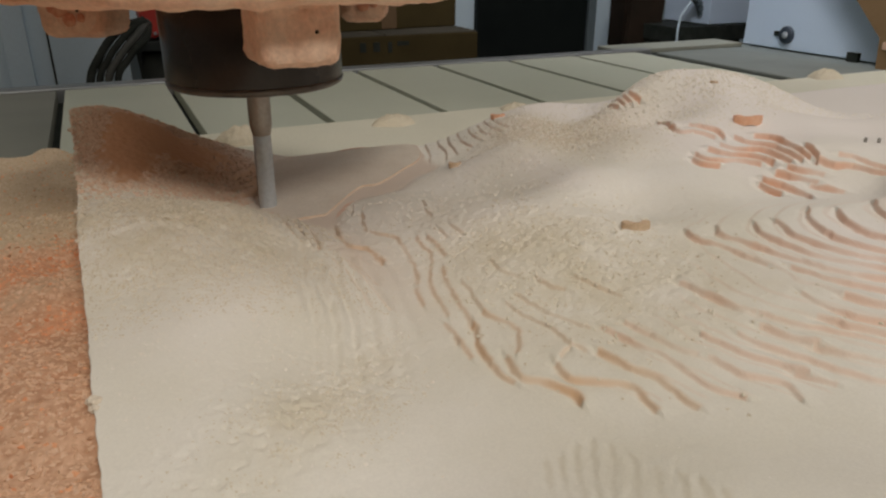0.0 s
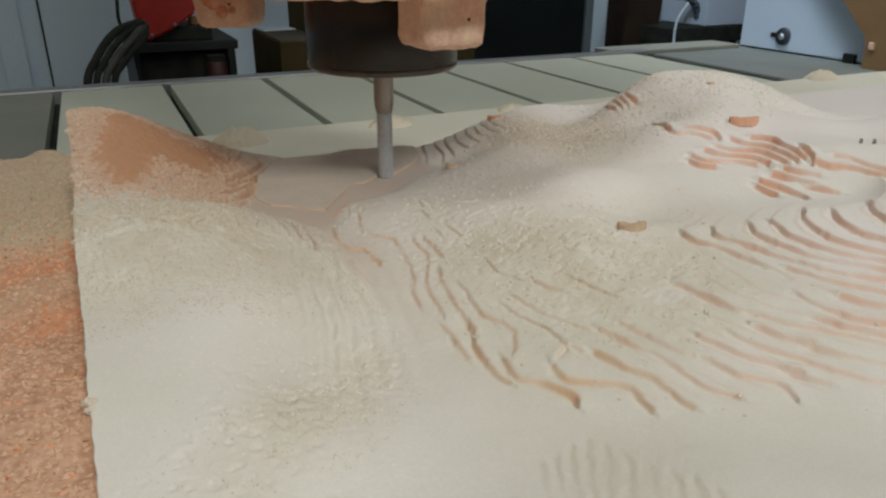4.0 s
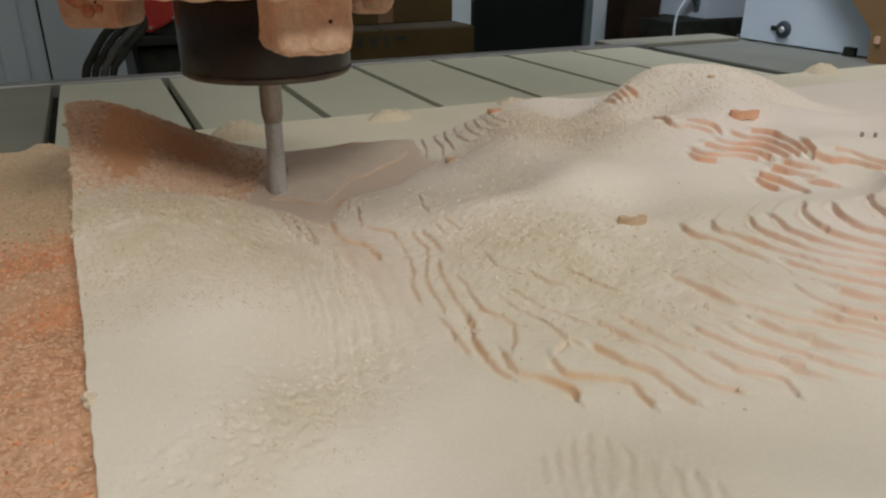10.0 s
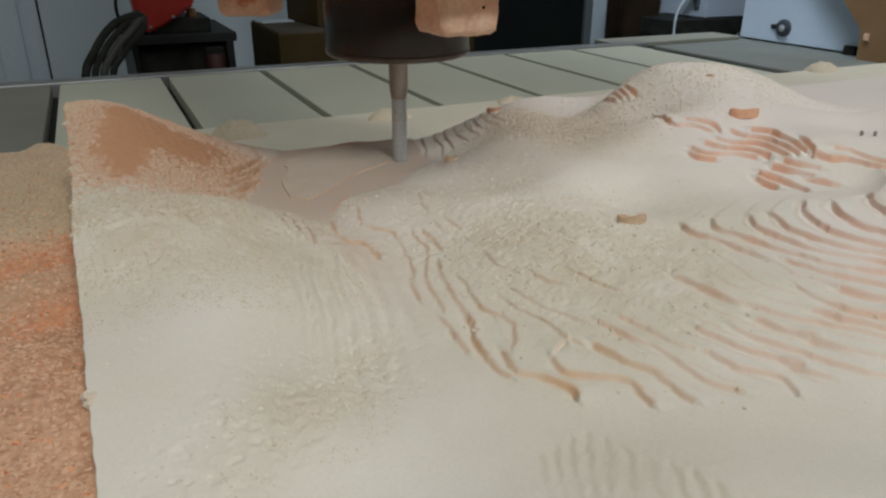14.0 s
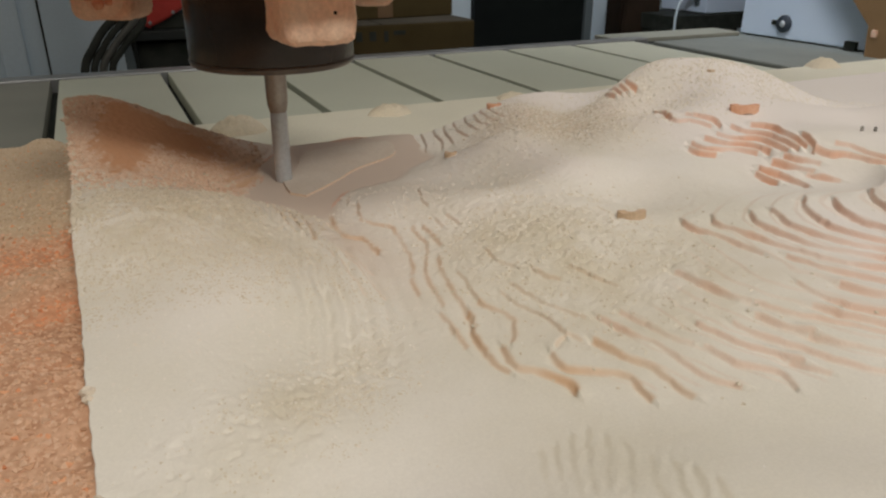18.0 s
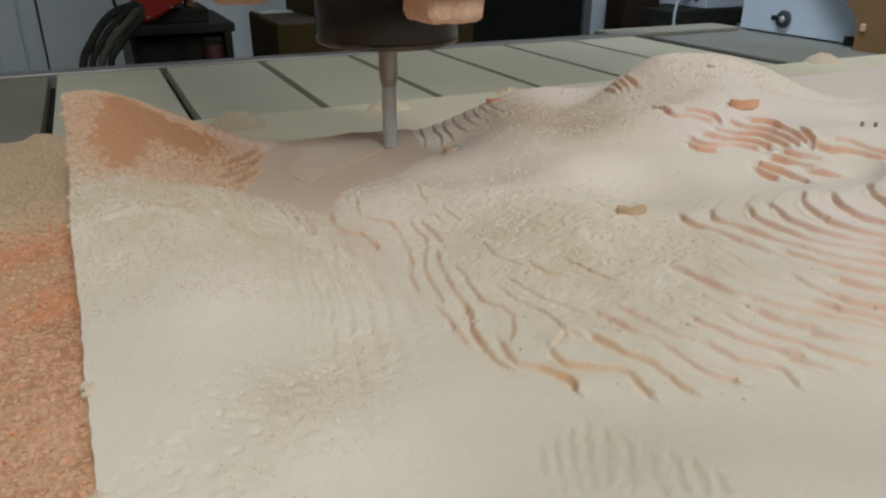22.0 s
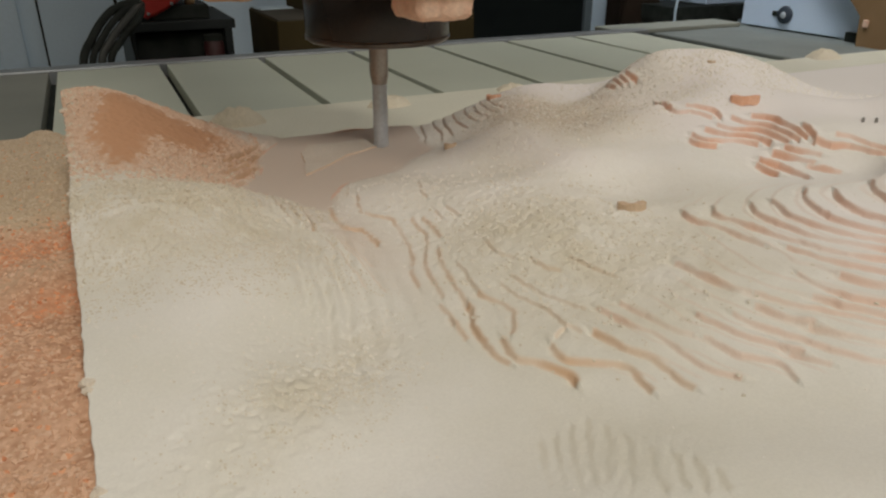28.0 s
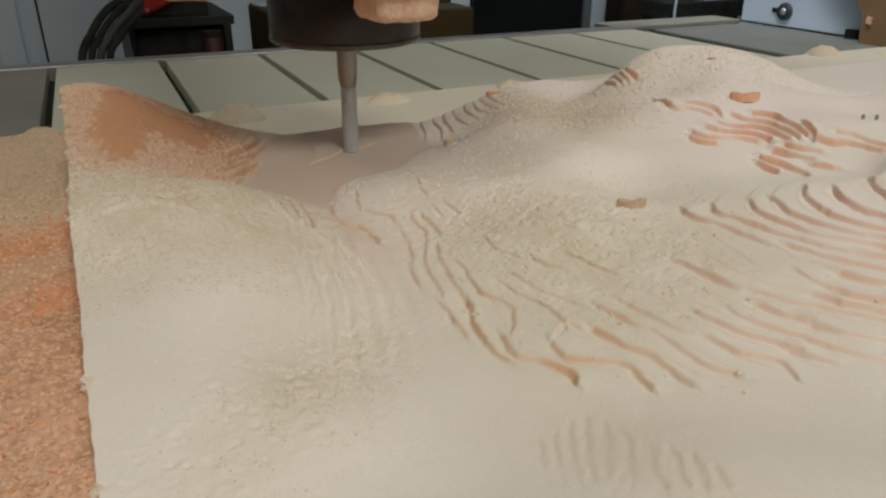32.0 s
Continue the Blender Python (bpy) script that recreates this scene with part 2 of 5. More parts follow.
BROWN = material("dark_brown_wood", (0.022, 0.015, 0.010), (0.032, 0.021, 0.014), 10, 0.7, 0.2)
WHITE = material("blue_white_enamel", (0.64, 0.78, 0.96), (0.68, 0.81, 0.97), 3, 0.35, 0.05, 200, mix=0.2)
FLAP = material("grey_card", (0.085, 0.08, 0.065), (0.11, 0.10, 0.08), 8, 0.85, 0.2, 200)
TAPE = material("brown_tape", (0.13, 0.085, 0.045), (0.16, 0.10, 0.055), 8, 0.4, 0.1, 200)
HOSE = material("pale_grey_rubber", (0.06, 0.066, 0.058), (0.085, 0.09, 0.08), 20, 0.6, 0.2)
TAN = material("tan_plate", (0.26, 0.155, 0.07), (0.31, 0.19, 0.09), 10, 0.7, 0.2)
RUBBER = material("grey_rubber", (0.025, 0.03, 0.026), (0.045, 0.05, 0.044), 20, 0.6, 0.2)
LOCK = material("slate_zinc", (0.055, 0.075, 0.10), (0.08, 0.10, 0.13), 40, 0.45, 0.1, 300, metal=0.4)
FRAME = material("grey_teal_paint", (0.10, 0.135, 0.15), (0.125, 0.16, 0.175), 3, 0.7, 0.1, 120, mix=0.3)
CONCRETE = material("concrete", (0.16, 0.16, 0.15), (0.22, 0.21, 0.20), 3, 0.85, 0.3, 60)

for m in (DARK, BROWN, RAIL, SLOT, CARD, FLAP, RUBBER):
    m.node_tree.nodes["Principled BSDF"].inputs["Specular IOR Level"].default_value = 0.12

# ---- mesh helpers ----


def mesh_of(name, bm, mat, smooth=False):
    me = bpy.data.meshes.new(name)
    bm.to_mesh(me)
    bm.free()
    me.materials.append(mat)
    if smooth:
        me.polygons.foreach_set("use_smooth", [True] * len(me.polygons))
    return me


def part(name, bm, mat, parent=None, label="", smooth=False):
    ob = new(name, mesh_of(name, bm, mat, smooth))
    ob.parent = parent
    return tagged(ob, label)


def box(x0, x1, y0, y1, z0, z1, bevel=0.0, seg=2, m=None):
    bm = bmesh.new()
    bmesh.ops.create_cube(bm, size=1)
    bmesh.ops.transform(bm, verts=bm.verts, matrix=Matrix.LocRotScale(((x0 + x1) / 2, (y0 + y1) / 2, (z0 + z1) / 2), None, (x1 - x0, y1 - y0, z1 - z0)))
    if bevel:
        bmesh.ops.bevel(bm, geom=bm.edges[:], offset=bevel, segments=seg, profile=0.5, affect="EDGES")
    if m is not None:
        bmesh.ops.transform(bm, verts=bm.verts, matrix=m)
    return bm


def turned(profile, n=48):
    """A body of revolution about z from (radius, height) pairs, bottom to top."""
    bm = bmesh.new()
    rings = []
    for r, z in profile:
        if r == 0:
            rings.append([bm.verts.new((0, 0, z))])
        else:
            rings.append([bm.verts.new((r * math.cos(2 * math.pi * i / n), r * math.sin(2 * math.pi * i / n), z)) for i in range(n)])
    for a, b in zip(rings, rings[1:]):
        for i in range(n):
            j = (i + 1) % n
            if len(a) == 1 and len(b) == 1:
                continue
            if len(a) == 1:
                bm.faces.new((a[0], b[j], b[i]))
            elif len(b) == 1:
                bm.faces.new((a[i], a[j], b[0]))
            else:
                bm.faces.new((a[i], a[j], b[j], b[i]))
    return bm


def slab(outline, x0, x1):
    """A plate across x with a (y, z) outline."""
    bm = bmesh.new()
    a = [bm.verts.new((x0, y, z)) for y, z in outline]
    b = [bm.verts.new((x1, y, z)) for y, z in outline]
    bm.faces.new(a)
    bm.faces.new(b[::-1])
    for i in range(len(a)):
        j = (i + 1) % len(a)
        bm.faces.new((a[j], a[i], b[i], b[j]))
    bmesh.ops.recalc_face_normals(bm, faces=bm.faces)
    return bm


def tube(points, r, n=10):
    """A round hose along smooth points."""
    bm = bmesh.new()
    pts = [Vector(p) for p in points]
    fine = []
    for i in range(len(pts) - 1):
        p0, p1, p2, p3 = pts[max(i - 1, 0)], pts[i], pts[i + 1], pts[min(i + 2, len(pts) - 1)]
        for k in range(8):
            t = k / 8
            fine.append(0.5 * (2 * p1 + (p2 - p0) * t + (2 * p0 - 5 * p1 + 4 * p2 - p3) * t * t + (3 * p1 - p0 - 3 * p2 + p3) * t ** 3))
    fine.append(pts[-1])
    rings = []
    for i, p in enumerate(fine):
        d = (fine[min(i + 1, len(fine) - 1)] - fine[max(i - 1, 0)]).normalized()
        u = d.orthogonal().normalized() if not rings else (side - d * side.dot(d)).normalized()
        side = u
        v = d.cross(u)
        rings.append([bm.verts.new(p + r * (u * math.cos(2 * math.pi * k / n) + v * math.sin(2 * math.pi * k / n))) for k in range(n)])
    for a, b in zip(rings, rings[1:]):
        for k in range(n):
            bm.faces.new((a[k], a[(k + 1) % n], b[(k + 1) % n], b[k]))
    bm.faces.new(rings[0][::-1])
    bm.faces.new(rings[-1])
    return bm


def value_noise(x, y, size, seed):
    """Smooth noise in -1..1 on arrays, with bumps about size metres wide."""
    u, v = x / size + 100.0, y / size + 100.0
    i, j = np.floor(u).astype(int), np.floor(v).astype(int)
    f, g = u - i, v - j
    f, g = f * f * (3 - 2 * f), g * g * (3 - 2 * g)

    def h(a, b):
        k = (a * 374761393 + b * 668265263 + seed * 1442695041) & 0x7FFFFFFF
        k = ((k ^ (k >> 13)) * 1274126177) & 0x7FFFFFFF
        return ((k ^ (k >> 16)) & 0xFFFF) / 32767.5 - 1
    return (h(i, j) * (1 - f) + h(i + 1, j) * f) * (1 - g) + (h(i, j + 1) * (1 - f) + h(i + 1, j + 1) * f) * g


def bell(x, y, cx, cy, wx, wy, turn=0.0):
    c, s = math.cos(radians(turn)), math.sin(radians(turn))
    a, b = (x - cx) * c + (y - cy) * s, -(x - cx) * s + (y - cy) * c
    return np.exp(-0.5 * ((a / wx) ** 2 + (b / wy) ** 2))


def smooth(a, b, x):
    t = np.clip((x - a) / (b - a), 0, 1)
    return t * t * (3 - 2 * t)


# ---- room ----
FLOOR = -0.86


def room():
    def piece(name, bm, mat, label, cat):
        return tagged(part(name, bm, mat), label, cat, kind="structure")
    piece("floor", box(-3.2, 4.4, -4.0, 3.4, FLOOR - 0.1, FLOOR), CONCRETE, "grey concrete workshop floor", "floor")
    piece("ceiling", box(-3.2, 4.4, -4.0, 3.4, 2.15, 2.25), PLAIN, "plain pale workshop ceiling", "ceiling")
    piece("wall_back", box(-3.2, 4.4, 3.3, 3.4, FLOOR, 2.15), WALL, "pale blue-white painted panel wall", "wall")
    piece("wall_front", box(-3.2, 4.4, -4.1, -4.0, FLOOR, 2.15), PLAIN, "plain pale workshop wall", "wall")
    piece("wall_left", box(-3.3, -3.2, -4.0, 3.4, FLOOR, 2.15), PLAIN, "plain pale workshop wall", "wall")
    piece("wall_right", box(4.4, 4.5, -4.0, 3.4, FLOOR, 2.15), PLAIN, "plain pale workshop wall", "wall")


room()

# ---- machine table ----
PITCH, SLOT_X0, SLOT_W, FAR_Y = 0.1837, -0.0705, 0.014, 1.47


def machine_table():
    table = tagged(new("router_table"), "router table of pale phenolic planks with dark clamping slots", "machine table")
    part("base", box(-1.0, 1.26, -1.2, FAR_Y, -0.16, -0.022), SLOT, table, "dark slotted steel bed")
    for i in range(-5, 7):
        x0 = SLOT_X0 + SLOT_W / 2 + i * PITCH
        x1 = min(x0 + PITCH - SLOT_W, 1.26)
        # the planks west of the first slot have a darker tone
        part("plank", box(x0, x1, -1.2, FAR_Y, -0.022, 0.0, 0.0012), PLANK if i >= 0 else DARK_PLANK, table, "" if i >= 0 else "darker plank")
    part("edge_profile", box(-1.0, 1.26, FAR_Y + 0.002, FAR_Y + 0.042, -0.12, 0.004, 0.003), ALU, table, "grey aluminium edge profile")
    part("end_plate", box(1.20, 1.61, FAR_Y + 0.044, 1.615, -0.012, -0.001, 0.002), END, table, "grey-green end plate")
    for x in (-0.9, 1.1):
        for y in (-1.1, 1.3):
            part("leg", box(x - 0.06, x + 0.06, y - 0.06, y + 0.06, FLOOR, -0.16, 0.005), GREY, table)
    bed = tagged(new("rail_bed"), "grey painted steel side bed of the router", "machine bed")
    part("bed_top", box(1.50, 2.35, -1.2, 2.06, -0.14, -0.09, 0.006), GREY, bed)
    part("bed_shelf", box(1.264, 1.498, -1.2, 1.46, -0.14, -0.002, 0.004), GREY, bed)
    part("rail", box(1.67, 1.80, -1.2, 1.98, -0.09, -0.078, 0.005), COVER, bed, "dark grey guide rail cover")
    part("pedestal", box(1.55, 2.3, -1.1, 2.0, FLOOR, -0.14, 0.006), GREY, bed)


machine_table()

tagged(part("spoil_board", box(-0.018, 1.5, -0.1, 0.943, 0.0, BOARD_Z, 0.0015), BOARD), "cream spoil board lying flat on the router table", "board")

# ---- the foam relief ----
# broad swells: heights in millimetres over a 100 mm slab, on a grid 0.2 m apart from (-0.05, 0)
BROAD = [4, 7, 10, 18, -7, -11, -25, -16, 11, 15, 58, 5, 13, -45, 9, -20, 31, 27, 10, -8, -1, -4, -6, -3]
# small swells in tenths of a millimetre, on a grid 0.04 m apart from (-0.02, 0.07), from west to east
WEST = [[7, 1, -32, -53, -10, -14, -37, 25, 57, 16, 18, 90, 192], [14, 11, -60, 35, 37, 55, -5, 122, 16, 5, 109, 31, 134], [50, 64, -82, 56, -117, 20, 71, -121, 203, -116, -28, 48, 26], [55, -34, 44, -68, 30, -61, -70, 50, -153, 0, -9, -105, 26], [-30, 113, -93, 70, -53, 17, 5, -113, 94, -62, -45, 36, -98]]
MIDDLE = [[169, -115, 64, -54, 16, 39, -75, 83, -77, -56, -24, -103, 35], [-94, 97, -70, 76, -41, 0, 74, -98, -135, -16, -130, 21, -150], [-95, -88, 83, -57, 16, -11, -256, 172, -202, 146, -150, -98, -81], [-7, 106, -102, 99, -59, -36, 58, -202, -26, -213, 2, 89, -115], [36, 9, 237, -218, 160, -176, -88, -6, -59, 29, -195, -132, 23]]
EAST = [[22, 38, 183, 343, -309, 101, -52, -96, 40, -289, 238, -232, 24], [2, 4, 62, 1135, 8, -32, 50, -87, 55, 17, 130, -46, -92], [0, 0, 8, 223, 473, 11, -138, 151, -156, 162, -68, 47, 16], [-2, 0, -5, -13, -9, -20, 299, -205, 1, 28, 76, 77, -93]]


def ground(x, y):
    """The smooth relief before it is cut in steps."""
    h = np.full_like(x, 0.1)
    for k, (i, j) in enumerate(itertools.product(range(6), range(4))):
        h = h + 0.001 * BROAD[k] * bell(x, y, -0.05 + 0.2 * i, 0.2 * j, 0.16, 0.16)
    for i, row in enumerate(WEST + MIDDLE + EAST):
        for j, a in enumerate(row):
            h = h + 0.0001 * a * bell(x, y, -0.02 + 0.04 * i, 0.07 + 0.04 * j, 0.03, 0.03)
    h = h - 0.006 * bell(x, y, 0.378, 0.46, 0.024, 0.04)
    # dust fills the dip between the near and the middle hill
    h = h + 0.0055 * bell(x, y, 0.238, 0.388, 0.024, 0.018) + 0.002 * bell(x, y, 0.265, 0.395, 0.02, 0.016)
    # the eastern shoulder stays low
    low = smooth(0.32, 0.36, x) * (1 - smooth(0.25, 0.30, y))
    h = h - 0.95 * np.maximum(h - 0.123, 0) * low
    # the far peak's straight flank and the flat ground at its foot
    flank = np.maximum(0.1405 - 0.43 * (x - 0.497) - 0.25 * np.abs(y - 0.45), 0.0965)
    w = smooth(0.485, 0.535, x) * smooth(0.38, 0.44, y)
    return h * (1 - w) + flank * w


def in_loop(x, y, loop):
    """True inside a closed polygon."""
    inside = np.zeros(x.shape, bool)
    for (x0, y0), (x1, y1) in zip(loop, loop[1:] + loop[:1]):
        inside ^= ((y0 > y) != (y1 > y)) & (x < (x1 - x0) * (y - y0) / (y1 - y0 + 1e-12) + x0)
    return inside


def edge_distance(x, y, pts):
    """Distance to an open line through pts."""
    best = np.full(x.shape, 9.0)
    for (x0, y0), (x1, y1) in zip(pts, pts[1:]):
        dx, dy = x1 - x0, y1 - y0
        t = np.clip(((x - x0) * dx + (y - y0) * dy) / (dx * dx + dy * dy + 1e-12), 0, 1)
        best = np.minimum(best, np.hypot(x - x0 - t * dx, y - y0 - t * dy))
    return best


# where the terraces run out on the smooth valley floor
SHORE = [(0.109, 0.397), (0.117, 0.325), (0.115, 0.267), (0.113, 0.215), (0.118, 0.193), (0.132, 0.170), (0.151, 0.156), (0.179, 0.143), (0.192, 0.133), (0.227, 0.117), (0.33, 0.09)]


# single cuts of the tool along the foot of the near hill, uphill to the left of their run
UPPER_CUTS = [
    [(0.1102, 0.3891), (0.1070, 0.3689), (0.1084, 0.3528), (0.1150, 0.3460), (0.1161, 0.3355), (0.1168, 0.3246)],
    [(0.1281, 0.3911), (0.1243, 0.3781), (0.1233, 0.3674), (0.1271, 0.3593), (0.1331, 0.3504), (0.1330, 0.3391), (0.1300, 0.3207), (0.1263, 0.3036), (0.1217, 0.2898)],
    [(0.1190, 0.2864), (0.1167, 0.2782), (0.1152, 0.2683)],
    [(0.1428, 0.3426), (0.1413, 0.3336), (0.1414, 0.3211), (0.1364, 0.3063), (0.1298, 0.2948), (0.1243, 0.2806), (0.1217, 0.2653), (0.1191, 0.2520)],
    [(0.1474, 0.3377), (0.1471, 0.3243), (0.1447, 0.3086)],
    [(0.1370, 0.2947), (0.1316, 0.2793), (0.1291, 0.2662), (0.1261, 0.2469), (0.1250, 0.2372)],
]
MIDDLE_CUTS = [
    [(0.1250, 0.2372), (0.1214, 0.2277), (0.1183, 0.2193), (0.1164, 0.2047), (0.1169, 0.1975), (0.1181, 0.1925)],
    [(0.1155, 0.2459), (0.1156, 0.2380), (0.1137, 0.2298)],
    [(0.1142, 0.2291), (0.1140, 0.2242), (0.1127, 0.2166)],
    [(0.1335, 0.2444), (0.1339, 0.2359), (0.1368, 0.2258), (0.1364, 0.2197), (0.1319, 0.2121), (0.1282, 0.2075)],
    [(0.1231, 0.2064), (0.1217, 0.1996), (0.1219, 0.1917), (0.1261, 0.1870), (0.1305, 0.1790), (0.1326, 0.1744), (0.1319, 0.1705)],
    [(0.1361, 0.1922), (0.1350, 0.1859), (0.1375, 0.1806), (0.1443, 0.1748), (0.1511, 0.1692), (0.1518, 0.1640), (0.1514, 0.1589), (0.1509, 0.1548)],
    [(0.1548, 0.1911), (0.1560, 0.1840), (0.1577, 0.1763), (0.1618, 0.1688), (0.1628, 0.1596), (0.1622, 0.1519), (0.1625, 0.1481)],
]
FAINT_CUTS = [
    [(0.1370, 0.2723), (0.1350, 0.2581), (0.1335, 0.2444)],
    [(0.1432, 0.2444), (0.1446, 0.2324), (0.1471, 0.2209), (0.1486, 0.2086), (0.1472, 0.2006)],
    [(0.1497, 0.2460), (0.1510, 0.2362), (0.1537, 0.2248), (0.1571, 0.2154), (0.1604, 0.2065)],
    [(0.1631, 0.2517), (0.1644, 0.2420), (0.1678, 0.2360)],
    [(0.1769, 0.2410), (0.1808, 0.2294), (0.1841, 0.2180)],
    [(0.1403, 0.1959), (0.1477, 0.2002), (0.1508, 0.1946)],
    [(0.1566, 0.3400), (0.1554, 0.3285)],
    [(0.1627, 0.3384), (0.1628, 0.3244)],
    [(0.1665, 0.3881), (0.1603, 0.3670), (0.1591, 0.3577)],
    [(0.1575, 0.4500), (0.1424, 0.4332), (0.1300, 0.4117), (0.1245, 0.3985)],
    [(0.1558, 0.2811), (0.1545, 0.2675), (0.1573, 0.2568)],
]
# ends of the terraces on the western slope
SLOPE_ENDS = [
    [(0.0906, 0.3477), (0.0930, 0.3730), (0.0936, 0.4096)],
    [(0.0873, 0.3575), (0.0871, 0.3707), (0.0876, 0.4023)],
    [(0.0817, 0.3650), (0.0808, 0.3798), (0.0810, 0.4016)],
    [(0.0939, 0.2780), (0.0951, 0.3037), (0.0941, 0.3371)],
    [(0.1009, 0.2735), (0.1015, 0.3007), (0.0990, 0.3372)],
    [(0.1057, 0.3006), (0.1034, 0.3169), (0.1016, 0.3341)],
    [(0.1102, 0.3251), (0.1086, 0.3312), (0.1066, 0.3342)],
]
# terraces of the eastern hill, lower and upper
TERRACES = [
    [(0.1747, 0.2017), (0.1762, 0.1932), (0.1773, 0.1829), (0.1792, 0.1758), (0.1823, 0.1703)],
    [(0.1651, 0.2036), (0.1681, 0.1880), (0.1718, 0.1779), (0.1729, 0.1670), (0.1733, 0.1560), (0.1761, 0.1484), (0.1793, 0.1440)],
    [(0.1920, 0.1782), (0.1945, 0.1649), (0.1986, 0.1555), (0.2032, 0.1471), (0.2053, 0.1419)],
    [(0.2027, 0.1706), (0.2043, 0.1612), (0.2101, 0.1511), (0.2136, 0.1421), (0.2170, 0.1335), (0.2243, 0.1247), (0.2312, 0.1190)],
    [(0.1848, 0.1658), (0.1861, 0.1562), (0.1896, 0.1492), (0.1944, 0.1438), (0.1952, 0.1386), (0.1935, 0.1336)],
    [(0.2037, 0.1440), (0.2049, 0.1391), (0.2081, 0.1328)],
    [(0.2186, 0.1754), (0.2236, 0.1636), (0.2296, 0.1561), (0.2355, 0.1488), (0.2422, 0.1383), (0.2494, 0.1322)],
]
HIGH_TERRACES = [
    [(0.2198, 0.1512), (0.2247, 0.1422), (0.2293, 0.1346), (0.2353, 0.1283)],
    [(0.2412, 0.1756), (0.2403, 0.1681), (0.2444, 0.1563), (0.2522, 0.1461), (0.2588, 0.1391)],
    [(0.2128, 0.1696), (0.2163, 0.1594), (0.2211, 0.1511)],
    [(0.2336, 0.1622), (0.2392, 0.1519), (0.2468, 0.1419), (0.2533, 0.1351)],
    [(0.2542, 0.1669), (0.2574, 0.1593), (0.2615, 0.1533), (0.2674, 0.1455)],
    [(0.2561, 0.1946), (0.2582, 0.1808), (0.2628, 0.1713), (0.2700, 0.1597), (0.2761, 0.1518)],
    [(0.2104, 0.2105), (0.2111, 0.1979), (0.2135, 0.1849), (0.2176, 0.1773)],
]
BEND_STEPS = [
    [(0.2471, 0.2490), (0.2442, 0.2428), (0.2450, 0.2361), (0.2482, 0.2273), (0.2489, 0.2144), (0.2500, 0.2026)],
    [(0.2609, 0.2434), (0.2567, 0.2361), (0.2579, 0.2267), (0.2597, 0.2150), (0.2624, 0.1988), (0.2651, 0.1867), (0.2694, 0.1767), (0.2787, 0.1663), (0.2846, 0.1581)],
    [(0.2777, 0.2371), (0.2726, 0.2294), (0.2708, 0.2217), (0.2703, 0.2060), (0.2726, 0.1931), (0.2768, 0.1826), (0.2848, 0.1709)],
    [(0.2885, 0.2334), (0.2854, 0.2253), (0.2802, 0.2167), (0.2795, 0.2080), (0.2810, 0.1974), (0.2846, 0.1861), (0.2906, 0.1753), (0.2957, 0.1661)],
    [(0.3114, 0.2345), (0.3032, 0.2273), (0.2955, 0.2157), (0.2921, 0.2022), (0.2934, 0.1904), (0.2970, 0.1802), (0.3012, 0.1702)],
    [(0.3208, 0.2252), (0.3127, 0.2162), (0.3078, 0.2015), (0.3085, 0.1887), (0.3106, 0.1768)],
    [(0.3444, 0.2230), (0.3343, 0.2135), (0.3286, 0.2029), (0.3231, 0.1857)],
]
# taller risers on the far slopes, shelves above the milled floor, notches on the mound, grooves near the front edge
UPPER_STEPS = [
    [(0.3734, 0.4210), (0.3483, 0.3754), (0.3556, 0.3646), (0.3616, 0.3517)],
    [(0.3608, 0.3743), (0.3667, 0.3644), (0.3701, 0.3557), (0.3668, 0.3479)],
    [(0.3878, 0.3422), (0.3939, 0.3314), (0.3863, 0.3092), (0.3795, 0.2914)],
    [(0.3742, 0.3460), (0.3762, 0.3355), (0.3818, 0.3223), (0.3767, 0.3045), (0.3747, 0.2935)],
    [(0.3582, 0.3408), (0.3621, 0.3309), (0.3730, 0.3207), (0.3714, 0.3059), (0.3697, 0.2966)],
    [(0.3468, 0.3396), (0.3521, 0.3278), (0.3621, 0.3167), (0.3629, 0.3028)],
    [(0.3353, 0.3394), (0.3361, 0.3277), (0.3504, 0.3187), (0.3574, 0.3083)],
    [(0.3289, 0.3347), (0.3291, 0.3250), (0.3349, 0.3196)],
    [(0.3916, 0.3056), (0.3848, 0.2938), (0.3794, 0.2865)],
]
LOWER_STEPS = [
    [(0.3781, 0.2852), (0.3812, 0.2760), (0.3880, 0.2702), (0.3912, 0.2581), (0.3954, 0.2409)],
    [(0.3939, 0.2831), (0.3990, 0.2755), (0.4002, 0.2651), (0.4042, 0.2470)],
    [(0.3561, 0.2938), (0.3585, 0.2828), (0.3618, 0.2707)],
    [(0.3639, 0.2931), (0.3665, 0.2823), (0.3707, 0.2742)],
    [(0.3447, 0.2920), (0.3475, 0.2825), (0.3474, 0.2704), (0.3439, 0.2582)],
    [(0.3386, 0.2890), (0.3371, 0.2808), (0.3373, 0.2726)],
    [(0.3597, 0.2719), (0.3617, 0.2621), (0.3645, 0.2545)],
    [(0.3720, 0.4780), (0.3699, 0.4691), (0.3690, 0.4640)],
    [(0.3790, 0.4790), (0.3774, 0.4730), (0.3735, 0.4612)],
    [(0.3800, 0.4720), (0.3785, 0.4653), (0.3771, 0.4575)],
    [(0.3832, 0.4690), (0.3823, 0.4599), (0.3827, 0.4539)],
]
